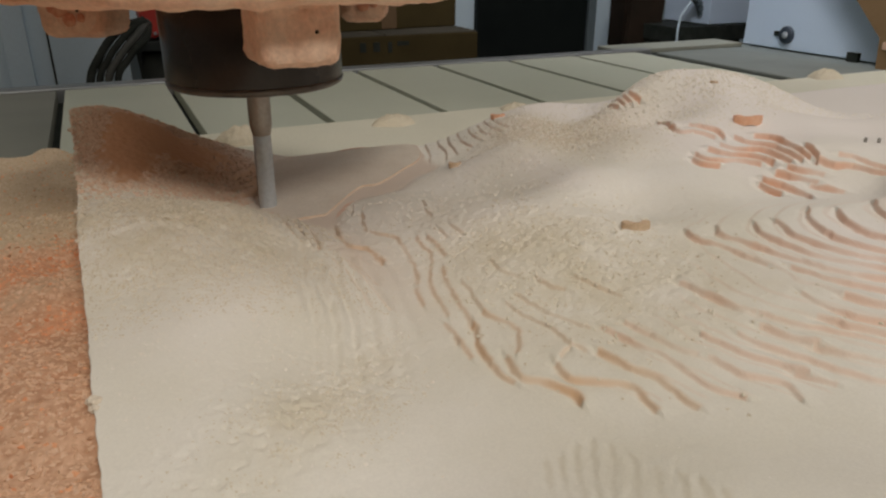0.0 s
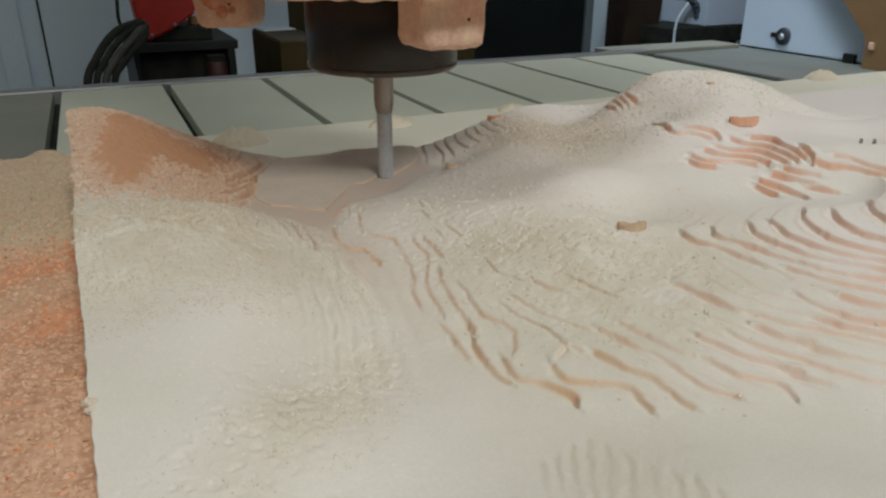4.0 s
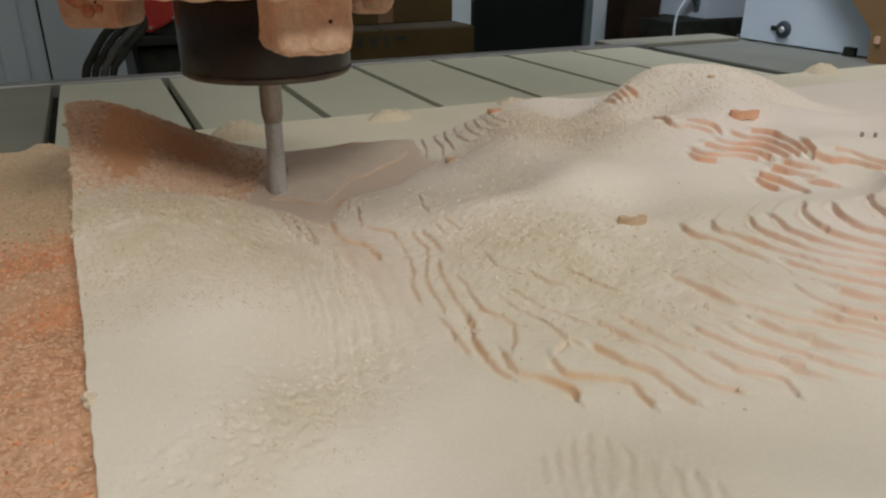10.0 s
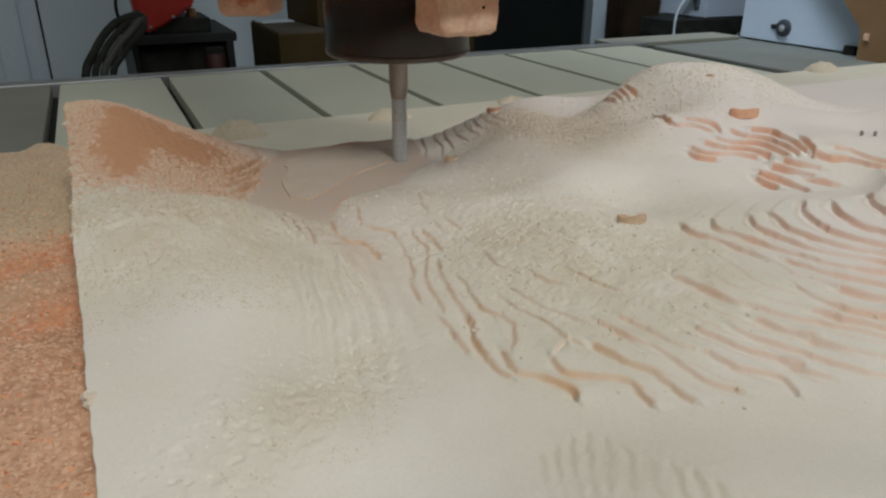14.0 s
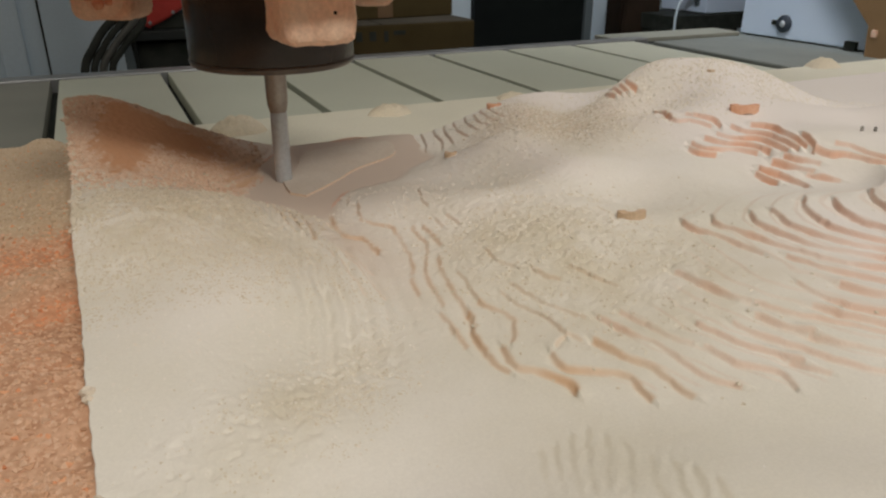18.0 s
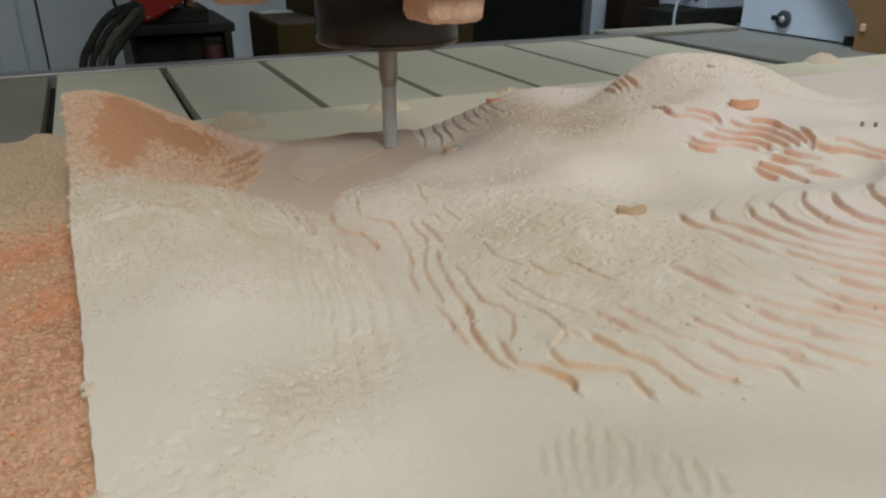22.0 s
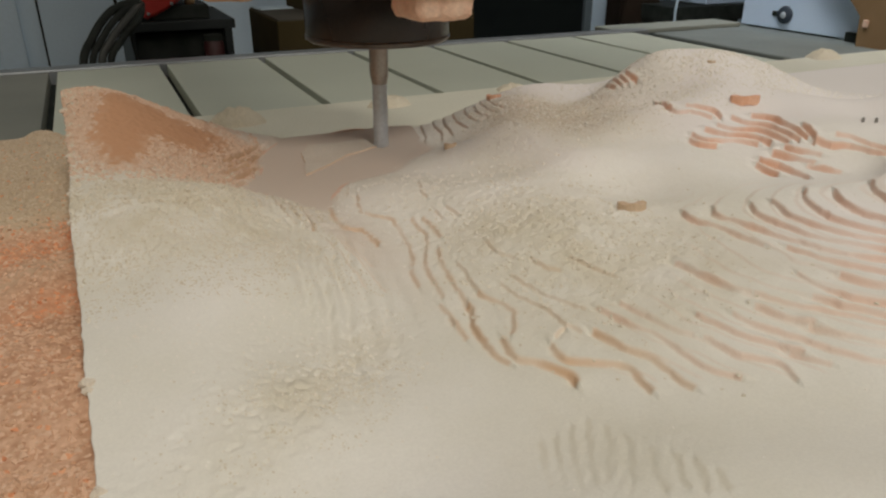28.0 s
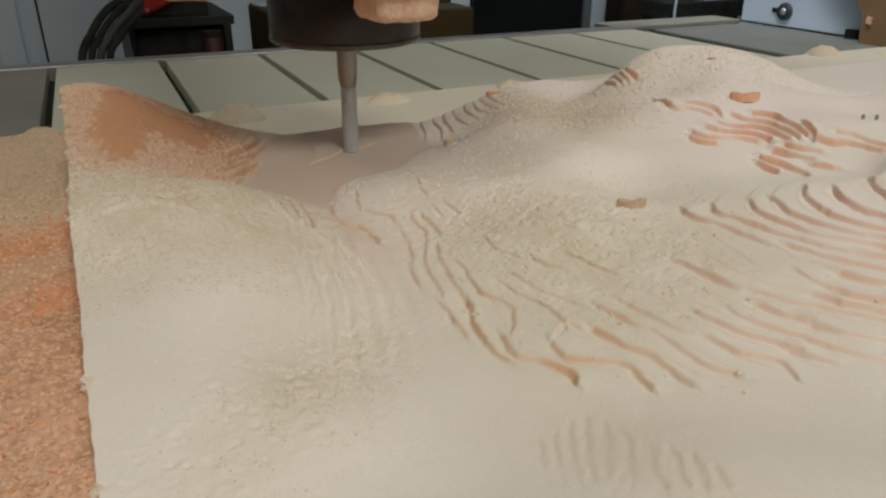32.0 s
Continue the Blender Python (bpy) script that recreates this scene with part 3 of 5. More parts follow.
SHELVES = [
    [(0.2374, 0.5463), (0.2257, 0.5117), (0.2113, 0.4780)],
    [(0.2520, 0.5556), (0.2433, 0.5286), (0.2373, 0.5049), (0.2303, 0.4888)],
    [(0.2604, 0.5508), (0.2486, 0.5204), (0.2422, 0.4947)],
    [(0.2682, 0.5481), (0.2581, 0.5189), (0.2556, 0.4978)],
    [(0.2779, 0.5461), (0.2674, 0.5181), (0.2652, 0.5000)],
    [(0.2839, 0.5410), (0.2733, 0.5137), (0.2728, 0.4966)],
    [(0.2947, 0.5493), (0.2796, 0.5112), (0.2789, 0.4912)],
    [(0.2998, 0.5465), (0.2857, 0.5083), (0.2856, 0.4915)],
]
TICKS = [
    [(0.0669, 0.4810), (0.0818, 0.5023), (0.0986, 0.5270)],
    [(0.0669, 0.4738), (0.0844, 0.4968), (0.0981, 0.5140), (0.1030, 0.5232)],
    [(0.0637, 0.4642), (0.0743, 0.4754), (0.0831, 0.4850)],
    [(0.0698, 0.4600), (0.0791, 0.4706), (0.0907, 0.4852)],
    [(0.0700, 0.4490), (0.0760, 0.4562)],
    [(0.0716, 0.4420), (0.0758, 0.4466), (0.0809, 0.4521)],
]
GROOVES = [
    [(0.1090, 0.1481), (0.1047, 0.1402), (0.0981, 0.1277)],
    [(0.1161, 0.1509), (0.1098, 0.1404), (0.1003, 0.1230)],
    [(0.1226, 0.1510), (0.1139, 0.1377), (0.1049, 0.1230)],
    [(0.1258, 0.1452), (0.1201, 0.1370), (0.1095, 0.1228)],
    [(0.1277, 0.1381), (0.1256, 0.1334), (0.1146, 0.1192)],
    [(0.1276, 0.1280), (0.1209, 0.1180), (0.1176, 0.1109)],
    [(0.1309, 0.1214), (0.1271, 0.1150), (0.1232, 0.1087)],
    [(0.1338, 0.1158), (0.1310, 0.1108), (0.1270, 0.1047)],
    [(0.1347, 0.1085), (0.1314, 0.1023)],
    [(0.1038, 0.1479), (0.0996, 0.1400), (0.0942, 0.1288)],
]
APRON = [(0.092, 0.375), (0.0975, 0.3364), (0.0993, 0.3179), (0.0997, 0.2982), (0.1007, 0.275), (0.105, 0.24)]
BARE = [(-0.0023, 0.5239), (0.0128, 0.5372), (0.0507, 0.5246), (0.0665, 0.5207), (0.06, 0.4909), (0.0481, 0.4801), (0.0318, 0.4837), (0.0228, 0.4827), (0.0142, 0.4533), (0.0002, 0.4473), (-0.0073, 0.477)]


def curve_through(pts):
    """A smooth line through a few points."""
    out = []
    for i in range(len(pts) - 1):
        p0, p1, p2, p3 = (np.array(pts[min(max(i + k, 0), len(pts) - 1)]) for k in (-1, 0, 1, 2))
        for t in (0, 0.25, 0.5, 0.75):
            out.append(tuple(0.5 * (2 * p1 + (p2 - p0) * t + (2 * p0 - 5 * p1 + 4 * p2 - p3) * t * t + (3 * p1 - p0 - 3 * p2 + p3) * t ** 3)))
    return out + [pts[-1]]


def tool_lines(x, y, lines, high, deep, wide, fade, seed):
    """Height change and colour mask of single steps and cuts along lines."""
    rise, face = np.zeros_like(x), np.zeros_like(x)
    jx, jy = x + 0.0006 * value_noise(x, y, 0.008, 31) + 0.0004 * value_noise(x, y, 0.003, 35), y + 0.0006 * value_noise(x, y, 0.008, 32) + 0.0004 * value_noise(x, y, 0.003, 36)
    for pts in lines:
        px, py = [p[0] for p in pts], [p[1] for p in pts]
        m = (x > min(px) - 0.012) & (x < max(px) + 0.012) & (y > min(py) - 0.012) & (y < max(py) + 0.012)
        if not m.any():
            continue
        u, v = jx[m], jy[m]
        best, side = np.full(u.shape, 9.0), np.zeros(u.shape)
        line = curve_through(pts)
        for (x0, y0), (x1, y1) in zip(line, line[1:]):
            dx, dy = x1 - x0, y1 - y0
            t = np.clip(((u - x0) * dx + (v - y0) * dy) / (dx * dx + dy * dy + 1e-12), 0, 1)
            d = np.hypot(u - x0 - t * dx, v - y0 - t * dy)
            c = np.sign(dx * (v - y0) - dy * (u - x0))
            closer = d < best
            best, side = np.where(closer, d, best), np.where(closer, c, side)
        strong = 0.75 + 0.35 * value_noise(u, v, 0.012, seed)
        sd = best * side
        rise[m] += strong * (high * (smooth(-0.8 * wide, wide, sd) - 0.5) * np.exp(-((best / fade) ** 2)) - deep * np.exp(-(((sd + 0.5 * wide) / (1.2 * wide)) ** 2)) * (best < 0.004))
        face[m] = np.maximum(face[m], strong * np.exp(-(((sd - 0.1 * wide) / (0.95 * wide)) ** 2)) * (best < 0.005))
    return rise, face


def inland_of(x, y, shore):
    """1 to the east of a line that runs towards the camera, 0 to the west of it."""
    side = np.where(in_loop(x, y, shore + [(0.9, 0.09), (0.9, 0.9), (shore[0][0], 0.9)]), 1.0, -1.0) * edge_distance(x, y, shore)
    return smooth(-0.002, 0.004, side)


def relief(x, y):
    """Height and the surface masks of the relief: milled, grit, bare, clear."""
    h = ground(x, y)
    e = 0.0006
    slope = np.hypot(ground(x + e, y) - h, ground(x, y + e) - h) / e
    wob = value_noise(x, y, 0.020, 1) * 0.00038 + value_noise(x, y, 0.008, 2) * 0.00026
    wob = wob * (1 - 0.65 * bell(x, y, 0.31, 0.20, 0.07, 0.05))
    # fine terraces on the near slopes, every second one on the far ones
    wide = smooth(0.255, 0.265, y - 0.25 * np.maximum(0.36 - x, 0)) * smooth(0.31, 0.33, x) + (y > 0.435) * (x < 0.33)
    step = STEP * (1 + (wide > 0.5))
    q = (h + wob - FLOOR_Z) / step - 0.4
    k = np.floor(q)
    away = (q - k - 0.5) * step / np.maximum(slope, 0.02)
    soft = 0.0008 + 0.0004 * value_noise(x, y, 0.03, 9) + 0.0006 * smooth(0.27, 0.34, x)
    stepped = FLOOR_Z + step * (k + smooth(-soft, soft, away)) + 0.04 * STEP
    # a faint kerf at the foot of each step
    stepped = stepped - 0.00012 * np.exp(-(((away + 0.0016) / 0.0009) ** 2))
    face = np.exp(-((away / (1.2 * soft)) ** 4))
    # how plainly the terraces stand free of dust
    inland = inland_of(x, y, SHORE)
    clear = 0.10 + 0.15 * bell(x, y, 0.13, 0.25, 0.022, 0.07, 8) + 0.5 * bell(x, y, 0.185, 0.17, 0.022, 0.03, -20) + 0.9 * bell(x, y, 0.235, 0.155, 0.06, 0.035, 20)
    clear += 1.3 * bell(x, y, 0.31, 0.205, 0.045, 0.035) + 0.6 * bell(x, y, 0.25, 0.225, 0.02, 0.025)
    clear -= 0.8 * bell(x, y, 0.365, 0.31, 0.03, 0.05)
    clear -= 0.7 * bell(x, y, 0.195, 0.30, 0.03, 0.05) + 0.5 * bell(x, y, 0.195, 0.235, 0.022, 0.025) + 0.5 * bell(x, y, 0.30, 0.43, 0.04, 0.05)
    clear = clear * inland + 0.45 * bell(x, y, 0.075, 0.29, 0.016, 0.05) + 0.4 * bell(x, y, 0.085, 0.385, 0.012, 0.02) + 0.25 * bell(x, y, 0.078, 0.49, 0.014, 0.05)
    clear = np.clip(clear * (1 + 0.5 * value_noise(x, y, 0.016, 6) + 0.3 * value_noise(x, y, 0.006, 19)), 0.0, 1)
    out = h + (stepped - h) * clear * (0.30 + 0.70 * (x < 0.095))
    # the floor that the cutter has swept
    near = edge_distance(x, y, [(a, b) for _, a, b in TIP])
    loop = [(a, b) for t, a, b in TIP if 1.4 < t < 10.6]
    milled = np.maximum(1 - smooth(0.0056, 0.0066, near), in_loop(x, y, loop).astype(float))
    earlier = (1 - smooth(0.020, 0.032, near)) * (1 - smooth(0.0005, 0.0022, h - FLOOR_Z)) * (1 - smooth(0.212, 0.222, x))
    milled = np.maximum(milled, earlier)
    out = out * (1 - milled) + FLOOR_Z * milled
    # bare orange foam on the mound, loose grit round it and on the hills
    patch = 0.003 + np.where(in_loop(x, y, BARE), 1.0, -1.0) * edge_distance(x, y, BARE + BARE[:1]) + 0.004 * value_noise(x, y, 0.012, 8) + 0.003 * value_noise(x, y, 0.005, 42)
    bare = smooth(-0.014, 0.010, patch + 0.005 * value_noise(x, y, 0.0028, 55)) * (1 - milled)
    grit = 1.4 * bell(x, y, 0.02, 0.495, 0.06, 0.032, -15) + 0.45 * bell(x, y, -0.01, 0.53, 0.025, 0.035) + 0.45 * bell(x, y, 0.316, 0.462, 0.034, 0.04) + 0.9 * bell(x, y, 0.07, 0.50, 0.03, 0.045)
    grit = np.clip(grit * (0.85 + 0.3 * value_noise(x, y, 0.006, 5)), 0, 1) * (1 - milled)
    loose = np.clip(1.1 - clear, 0, 1) * (1 - milled) * (0.35 + 0.3 * value_noise(x, y, 0.05, 7) + 0.5 * bell(x, y, 0.20, 0.30, 0.06, 0.08) + 0.5 * bell(x, y, 0.33, 0.45, 0.10, 0.08) + 0.6 * bell(x, y, 0.072, 0.225, 0.022, 0.03, -30))
    fine = value_noise(x + 0.4 * y, y - 0.4 * x, 0.0032, 3) * 0.00022 + value_noise(x - 0.3 * y, y + 0.3 * x, 0.0018, 4) * 0.00022
    lumps = value_noise(x + 0.3 * y, y - 0.4 * x, 0.0036, 22) * 0.00045 + value_noise(x - 0.5 * y, y + 0.5 * x, 0.0021, 23) * 0.00045
    fluff = 1.6 * bell(x, y, 0.01, 0.49, 0.06, 0.045) + 1.9 * bell(x, y, 0.025, 0.355, 0.055, 0.040) + 0.75 * bell(x, y, 0.195, 0.315, 0.045, 0.075) + 0.4 * bell(x, y, 0.215, 0.225, 0.05, 0.04)
    fluff = np.clip(fluff + 0.9 * bell(x, y, 0.29, 0.45, 0.055, 0.05) + 0.35 * bell(x, y, 0.46, 0.45, 0.10, 0.06) * (h > 0.099), 0, 1.5) * (0.7 + 0.5 * value_noise(x, y, 0.018, 53))
    tuft = value_noise(x + 0.3 * y, y - 0.3 * x, 0.0048, 43) + 0.8 * value_noise(x - 0.4 * y, y + 0.4 * x, 0.0027, 44) + 0.5 * value_noise(x + 0.6 * y, y - 0.6 * x, 0.0017, 54)
    out = out + 0.0006 * fluff * tuft * (1 - milled) * (1 - 0.8 * bare)
    band = np.clip(bell(x, y, 0.055, 0.212, 0.03, 0.010, 38.7) + 0.8 * bell(x, y, 0.03, 0.18, 0.03, 0.018, 20), 0, 1)
    # pits and lumps of settled dust in the hollow before the western slope
    scatter = bell(x, y, 0.038, 0.209, 0.052, 0.015, 38.7) * (1 - milled)
    pits = smooth(0.38, 0.7, value_noise(x + 0.2 * y, y - 0.2 * x, 0.0034, 61)) - 0.6 * smooth(0.35, 0.7, value_noise(x - 0.3 * y, y + 0.3 * x, 0.0040, 62))
    out = out - 0.0008 * scatter * pits
    out = out + 0.00035 * band * (value_noise(x + 0.3 * y, y - 0.3 * x, 0.0042, 45) + 0.8 * value_noise(x - 0.4 * y, y + 0.4 * x, 0.0026, 46))
    out = out + lumps * np.clip(grit + 0.8 * bell(x, y, 0.19, 0.285, 0.045, 0.06) + 0.9 * bell(x, y, 0.055, 0.212, 0.032, 0.011, 38.7), 0, 1) * (1 - milled) * (1 - 0.6 * bare)
    out = out + fine * (0.05 + 0.6 * loose + 1.5 * grit) * (1 - 0.95 * milled) * (1 - 0.7 * bare)
    kerf_rise, kerf = tool_lines(x, y, UPPER_CUTS[:1] + MIDDLE_CUTS[:1] + MIDDLE_CUTS[4:], 0.0022, 0.0007, 0.0013, 0.005, 33)
    upper_rise, upper = tool_lines(x, y, UPPER_CUTS[1:] + MIDDLE_CUTS[1:4], 0.0012, 0.0002, 0.0012, 0.005, 33)
    faint_rise, faint = tool_lines(x, y, FAINT_CUTS + SLOPE_ENDS[3:], 0.0013, 0.0004, 0.0008, 0.004, 47)
    near_rise, near_face = tool_lines(x, y, TERRACES, 0.0018, 0.0004, 0.0010, 0.004, 48)
    hill_rise, hill_face = tool_lines(x, y, HIGH_TERRACES, 0.0027, 0.0006, 0.0010, 0.004, 48)
    bend_rise, bend_face = tool_lines(x, y, BEND_STEPS, 0.0029, 0.0006, 0.0010, 0.005, 49)
    stack_rise, stack = tool_lines(x, y, UPPER_STEPS + LOWER_STEPS, 0.0044, 0.0009, 0.0010, 0.004, 34)
    shelf_rise, shelf = tool_lines(x, y, SHELVES[:3], 0.0018, 0.0005, 0.0009, 0.0045, 37)
    high_rise, high_shelf = tool_lines(x, y, SHELVES[3:], 0.0013, 0.0002, 0.0008, 0.0040, 37)
    tick_rise, tick = tool_lines(x, y, TICKS + SLOPE_ENDS[:3], 0.0036, 0.0028, 0.0008, 0.005, 39)
    groove_rise, groove = tool_lines(x, y, GROOVES, 0.0003, 0.0002, 0.0014, 0.004, 38)
    out = out + (kerf_rise + upper_rise + faint_rise + near_rise + hill_rise + bend_rise + stack_rise + shelf_rise + high_rise + tick_rise + groove_rise) * (1 - milled)
    # faint tool marks near the front edge and on the flank
    comb = bell(x, y, 0.118, 0.125, 0.016, 0.018) * (0.7 + 0.6 * value_noise(x, y, 0.012, 20))
    out = out + 0.00007 * comb * np.sin(2 * math.pi * (0.69 * x - 0.72 * y) / 0.0034 + 4 * value_noise(x, y, 0.02, 17))
    flank = bell(x, y, 0.078, 0.285, 0.018, 0.045, -8)
    out = out + 0.0011 * flank * np.sin(2 * math.pi * (0.967 * x - 0.20 * y) / 0.0085 + 1.5 * value_noise(x, y, 0.03, 24))
    cut = face * smooth(0.15, 0.75, clear) * (1 - milled) * 0.12 * (x > 0.095)
    cut = np.maximum(cut, face * smooth(0.3, 0.9, clear) * (x < 0.1) * (y > 0.44) * 0.8 * (1 - milled))
    warm = smooth(0.24, 0.36, x + 0.3 * y)
    cut = np.maximum(cut, np.maximum(stack, np.maximum(0.35 * shelf, 0.45 * high_shelf)) * (1 - milled))
    cut = np.maximum(cut, np.maximum((0.45 + 0.30 * warm) * np.maximum(near_face, hill_face), (0.35 + 0.35 * warm) * bend_face) * (1 - milled))
    tan = np.clip(1.0 * kerf + 0.65 * upper + 0.40 * faint + 1.0 * tick, 0, 1) * (1 - milled)
    wall = (near < 0.009) * smooth(0.0052, 0.0058, near) * (h > FLOOR_Z + 0.0008) * 0.5
    # thin pinkish dust on the apron below the swept floor
    apron = 0.75 * bell(x, y, 0.1065, 0.335, 0.012, 0.040, 4) * inland_of(x, y, APRON) * (0.9 + 0.3 * value_noise(x, y, 0.012, 58))
    milled = np.maximum(milled, np.clip(apron, 0, 1))
    return out, milled, grit, bare, np.clip(np.maximum(cut, wall), 0, 1), tan


def dust_and_shade(x, y):
    """Where yellowish dust lies thick; the western slope's tint also holds painted shade."""
    d = 0.6 * bell(x, y, 0.178, 0.28, 0.04, 0.05) + 0.75 * bell(x, y, 0.312, 0.458, 0.04, 0.045) + 0.6 * bell(x, y, 0.055, 0.212, 0.034, 0.012, 38.7) + 0.85 * bell(x, y, 0.02, 0.365, 0.055, 0.045) + 0.45 * bell(x, y, 0.205, 0.205, 0.04, 0.03) + 0.25 * bell(x, y, 0.112, 0.137, 0.02, 0.02)
    d = d - 0.4 * bell(x, y, 0.216, 0.335, 0.03, 0.012)
    return np.clip(d * (0.85 + 0.35 * value_noise(x, y, 0.02, 51) + 0.3 * value_noise(x, y, 0.007, 52)), 0, 1)


def west_edge(y):
    """The block's western side runs a little askew."""
    return LEFT_X + 0.022 * np.maximum(0.345 - y, 0)


def foam_block():
    xs = np.concatenate([np.arange(LEFT_X, 0.46, 0.00062), np.arange(0.46, 0.62, 0.0011), np.arange(0.62, RIGHT_X, 0.005)])
    ys = np.concatenate([np.arange(-0.02, 0.08, 0.002), np.arange(0.08, 0.36, 0.0006), np.linspace(0.36, BACK_Y, 240)])
    nx, ny = len(xs), len(ys)
    x, y = np.meshgrid(xs, ys, indexing="ij")
    x = x + (west_edge(y) - LEFT_X + 0.0004 * value_noise(y, y, 0.006, 57)) * (1 - smooth(LEFT_X, LEFT_X + 0.08, x))
    z, milled, grit, bare, cut, tan = relief(x, y)
    # less dust towards the east
    clean = smooth(0.26, 0.42, x + 0.1 * value_noise(x, y, 0.05, 63)) * 0.85
    top = np.stack([x, y, z], -1).reshape(-1, 3)
    # the four sides go down to the board
    idx = np.arange(nx * ny).reshape(nx, ny)
    ring = np.concatenate([idx[:, 0], idx[-1, 1:], idx[-2::-1, -1], idx[0, -2:0:-1]])
    foot = top[ring].copy()
    foot[:, 2] = BOARD_Z
    verts = np.concatenate([top, foot])
    q = np.stack([idx[:-1, :-1], idx[1:, :-1], idx[1:, 1:], idx[:-1, 1:]], -1).reshape(-1, 4)
    low = nx * ny + np.arange(len(ring))
    sides = np.stack([ring, low, np.roll(low, -1), np.roll(ring, -1)], -1)
    faces = np.concatenate([q, sides])
    me = bpy.data.meshes.new("relief")
    me.from_pydata(verts.tolist(), [], faces.tolist())
    me.materials.append(FOAM)
    n = len(ring)
    for key, v in (("clean", clean), ("dusty", np.maximum(dust_and_shade(x, y), 0.45 * tool_lines(x, y, GROOVES, 0, 0, 0.0016, 0.006, 38)[1])), ("milled", milled), ("grit", grit), ("bare", bare), ("tan", tan), ("cut", cut)):
        at = me.attributes.new(key, "FLOAT", "POINT")
        at.data.foreach_set("value", np.concatenate([v.ravel(), np.full(n, 0.3 if key == "cut" else 0.0)]).astype(np.float32))
    flags = np.ones(len(faces), bool)
    flags[len(q):] = False
    me.polygons.foreach_set("use_smooth", flags)
    block = tagged(new("foam_block"), "dusty pale orange foam block milled into a terraced relief", "foam block")
    ob = new("relief", me)
    ob.parent = block
    return block


BLOCK = foam_block()


def remaining_layer():
    """The thin layer inside the cutter's loops, in small pieces that drop away as the cutter takes them."""
    cx, cy = 0.150, 0.490
    ts = np.arange(0, 32.001, 0.05)
    px = np.interp(ts, [r[0] for r in TIP], [r[1] for r in TIP])
    py = np.interp(ts, [r[0] for r in TIP], [r[2] for r in TIP])
    turn = np.maximum.accumulate(np.unwrap(np.arctan2(py - cy, px - cx)))
    turn = turn + np.arange(len(ts)) * 1e-6
    reach = np.maximum(np.hypot(px - cx, py - cy) - 0.0056, 0.0005)
    full = 2 * math.pi
    # every loop lies inside the one before
    grid = np.arange(turn[0], turn[-1], full / 240)
    line = np.interp(grid, turn, reach)
    line = line + 0.0009 * np.sin(grid * 19) * (np.cos(grid) < -0.2)
    for i in range(240, len(line)):
        line[i] = max(min(line[i], line[i - 240] - 0.0006), 0.0004)

    def inner(a):
        return float(np.interp(a, grid, line))

    def outer(a):
        return inner(a - full) if a - full >= turn[0] else inner(a) + 0.010 + 0.012 * (math.cos(a) < -0.5)

    def piece(a0, a1, r):
        bm = bmesh.new()
        lo, hi = FLOOR_Z - 0.001, FLOOR_Z + 0.0014
        ring = [(a0, r[0]), (a0, r[1]), (a1, r[2]), (a1, r[3])]
        low, top = ([bm.verts.new((cx + d * math.cos(a), cy + d * math.sin(a), z)) for a, d in ring] for z in (lo, hi))
        bm.faces.new(top)
        bm.faces.new(low[::-1])
        for i in range(4):
            j = (i + 1) % 4
            bm.faces.new((low[i], low[j], top[j], top[i]))
        bmesh.ops.recalc_face_normals(bm, faces=bm.faces)
        for f in bm.faces:
            f.material_index = int(abs(f.normal.z) < 0.5)
        ob = part("layer_piece", bm, LAYER, BLOCK)
        ob.data.materials.append(EDGE)
        return ob

    n = 40
    made = []
    last = turn[-1]
    count = int((last - turn[0]) / full * n)
    for i in range(count):
        a0, a1 = turn[0] + full * i / n, turn[0] + full * (i + 1) / n
        ob = piece(a0, a1, (inner(a0), max(outer(a0), inner(a0) + 0.0004), max(outer(a1), inner(a1) + 0.0004), inner(a1)))
        made.append((ob, float(np.interp((a0 + a1) / 2, turn, ts))))
    for i in range(n):
        a0, a1 = turn[0] + full * (count + i) / n, turn[0] + full * (count + i + 1) / n
        piece(a0, a1, (0.0002, inner(a0 - full), inner(a1 - full), 0.0002))
    return made


LAYER_PIECES = remaining_layer()

# ---- dust ----


def dust_height(x, y):
    """The drift of dust on the table beside the block."""
    edge = smooth(0.0, 0.10, 0.93 + 0.03 * value_noise(x, y, 0.09, 11) - y) * smooth(0, 0.1, x + 0.6)
    z = (0.030 + 0.010 * value_noise(x, y, 0.11, 12) + 0.006 * value_noise(x, y, 0.04, 13)) * edge
    z = z + 0.016 * bell(x, y, -0.062, 0.90, 0.018, 0.02) + 0.0012 * value_noise(x, y, 0.012, 14) * edge + 0.0008 * value_noise(x, y, 0.005, 15) * edge
    z = z + 0.062 * smooth(-0.42, -0.03, x) * (1 - smooth(0.36, 0.92, y)) * edge
    return np.where(edge < 0.01, -0.003, z)


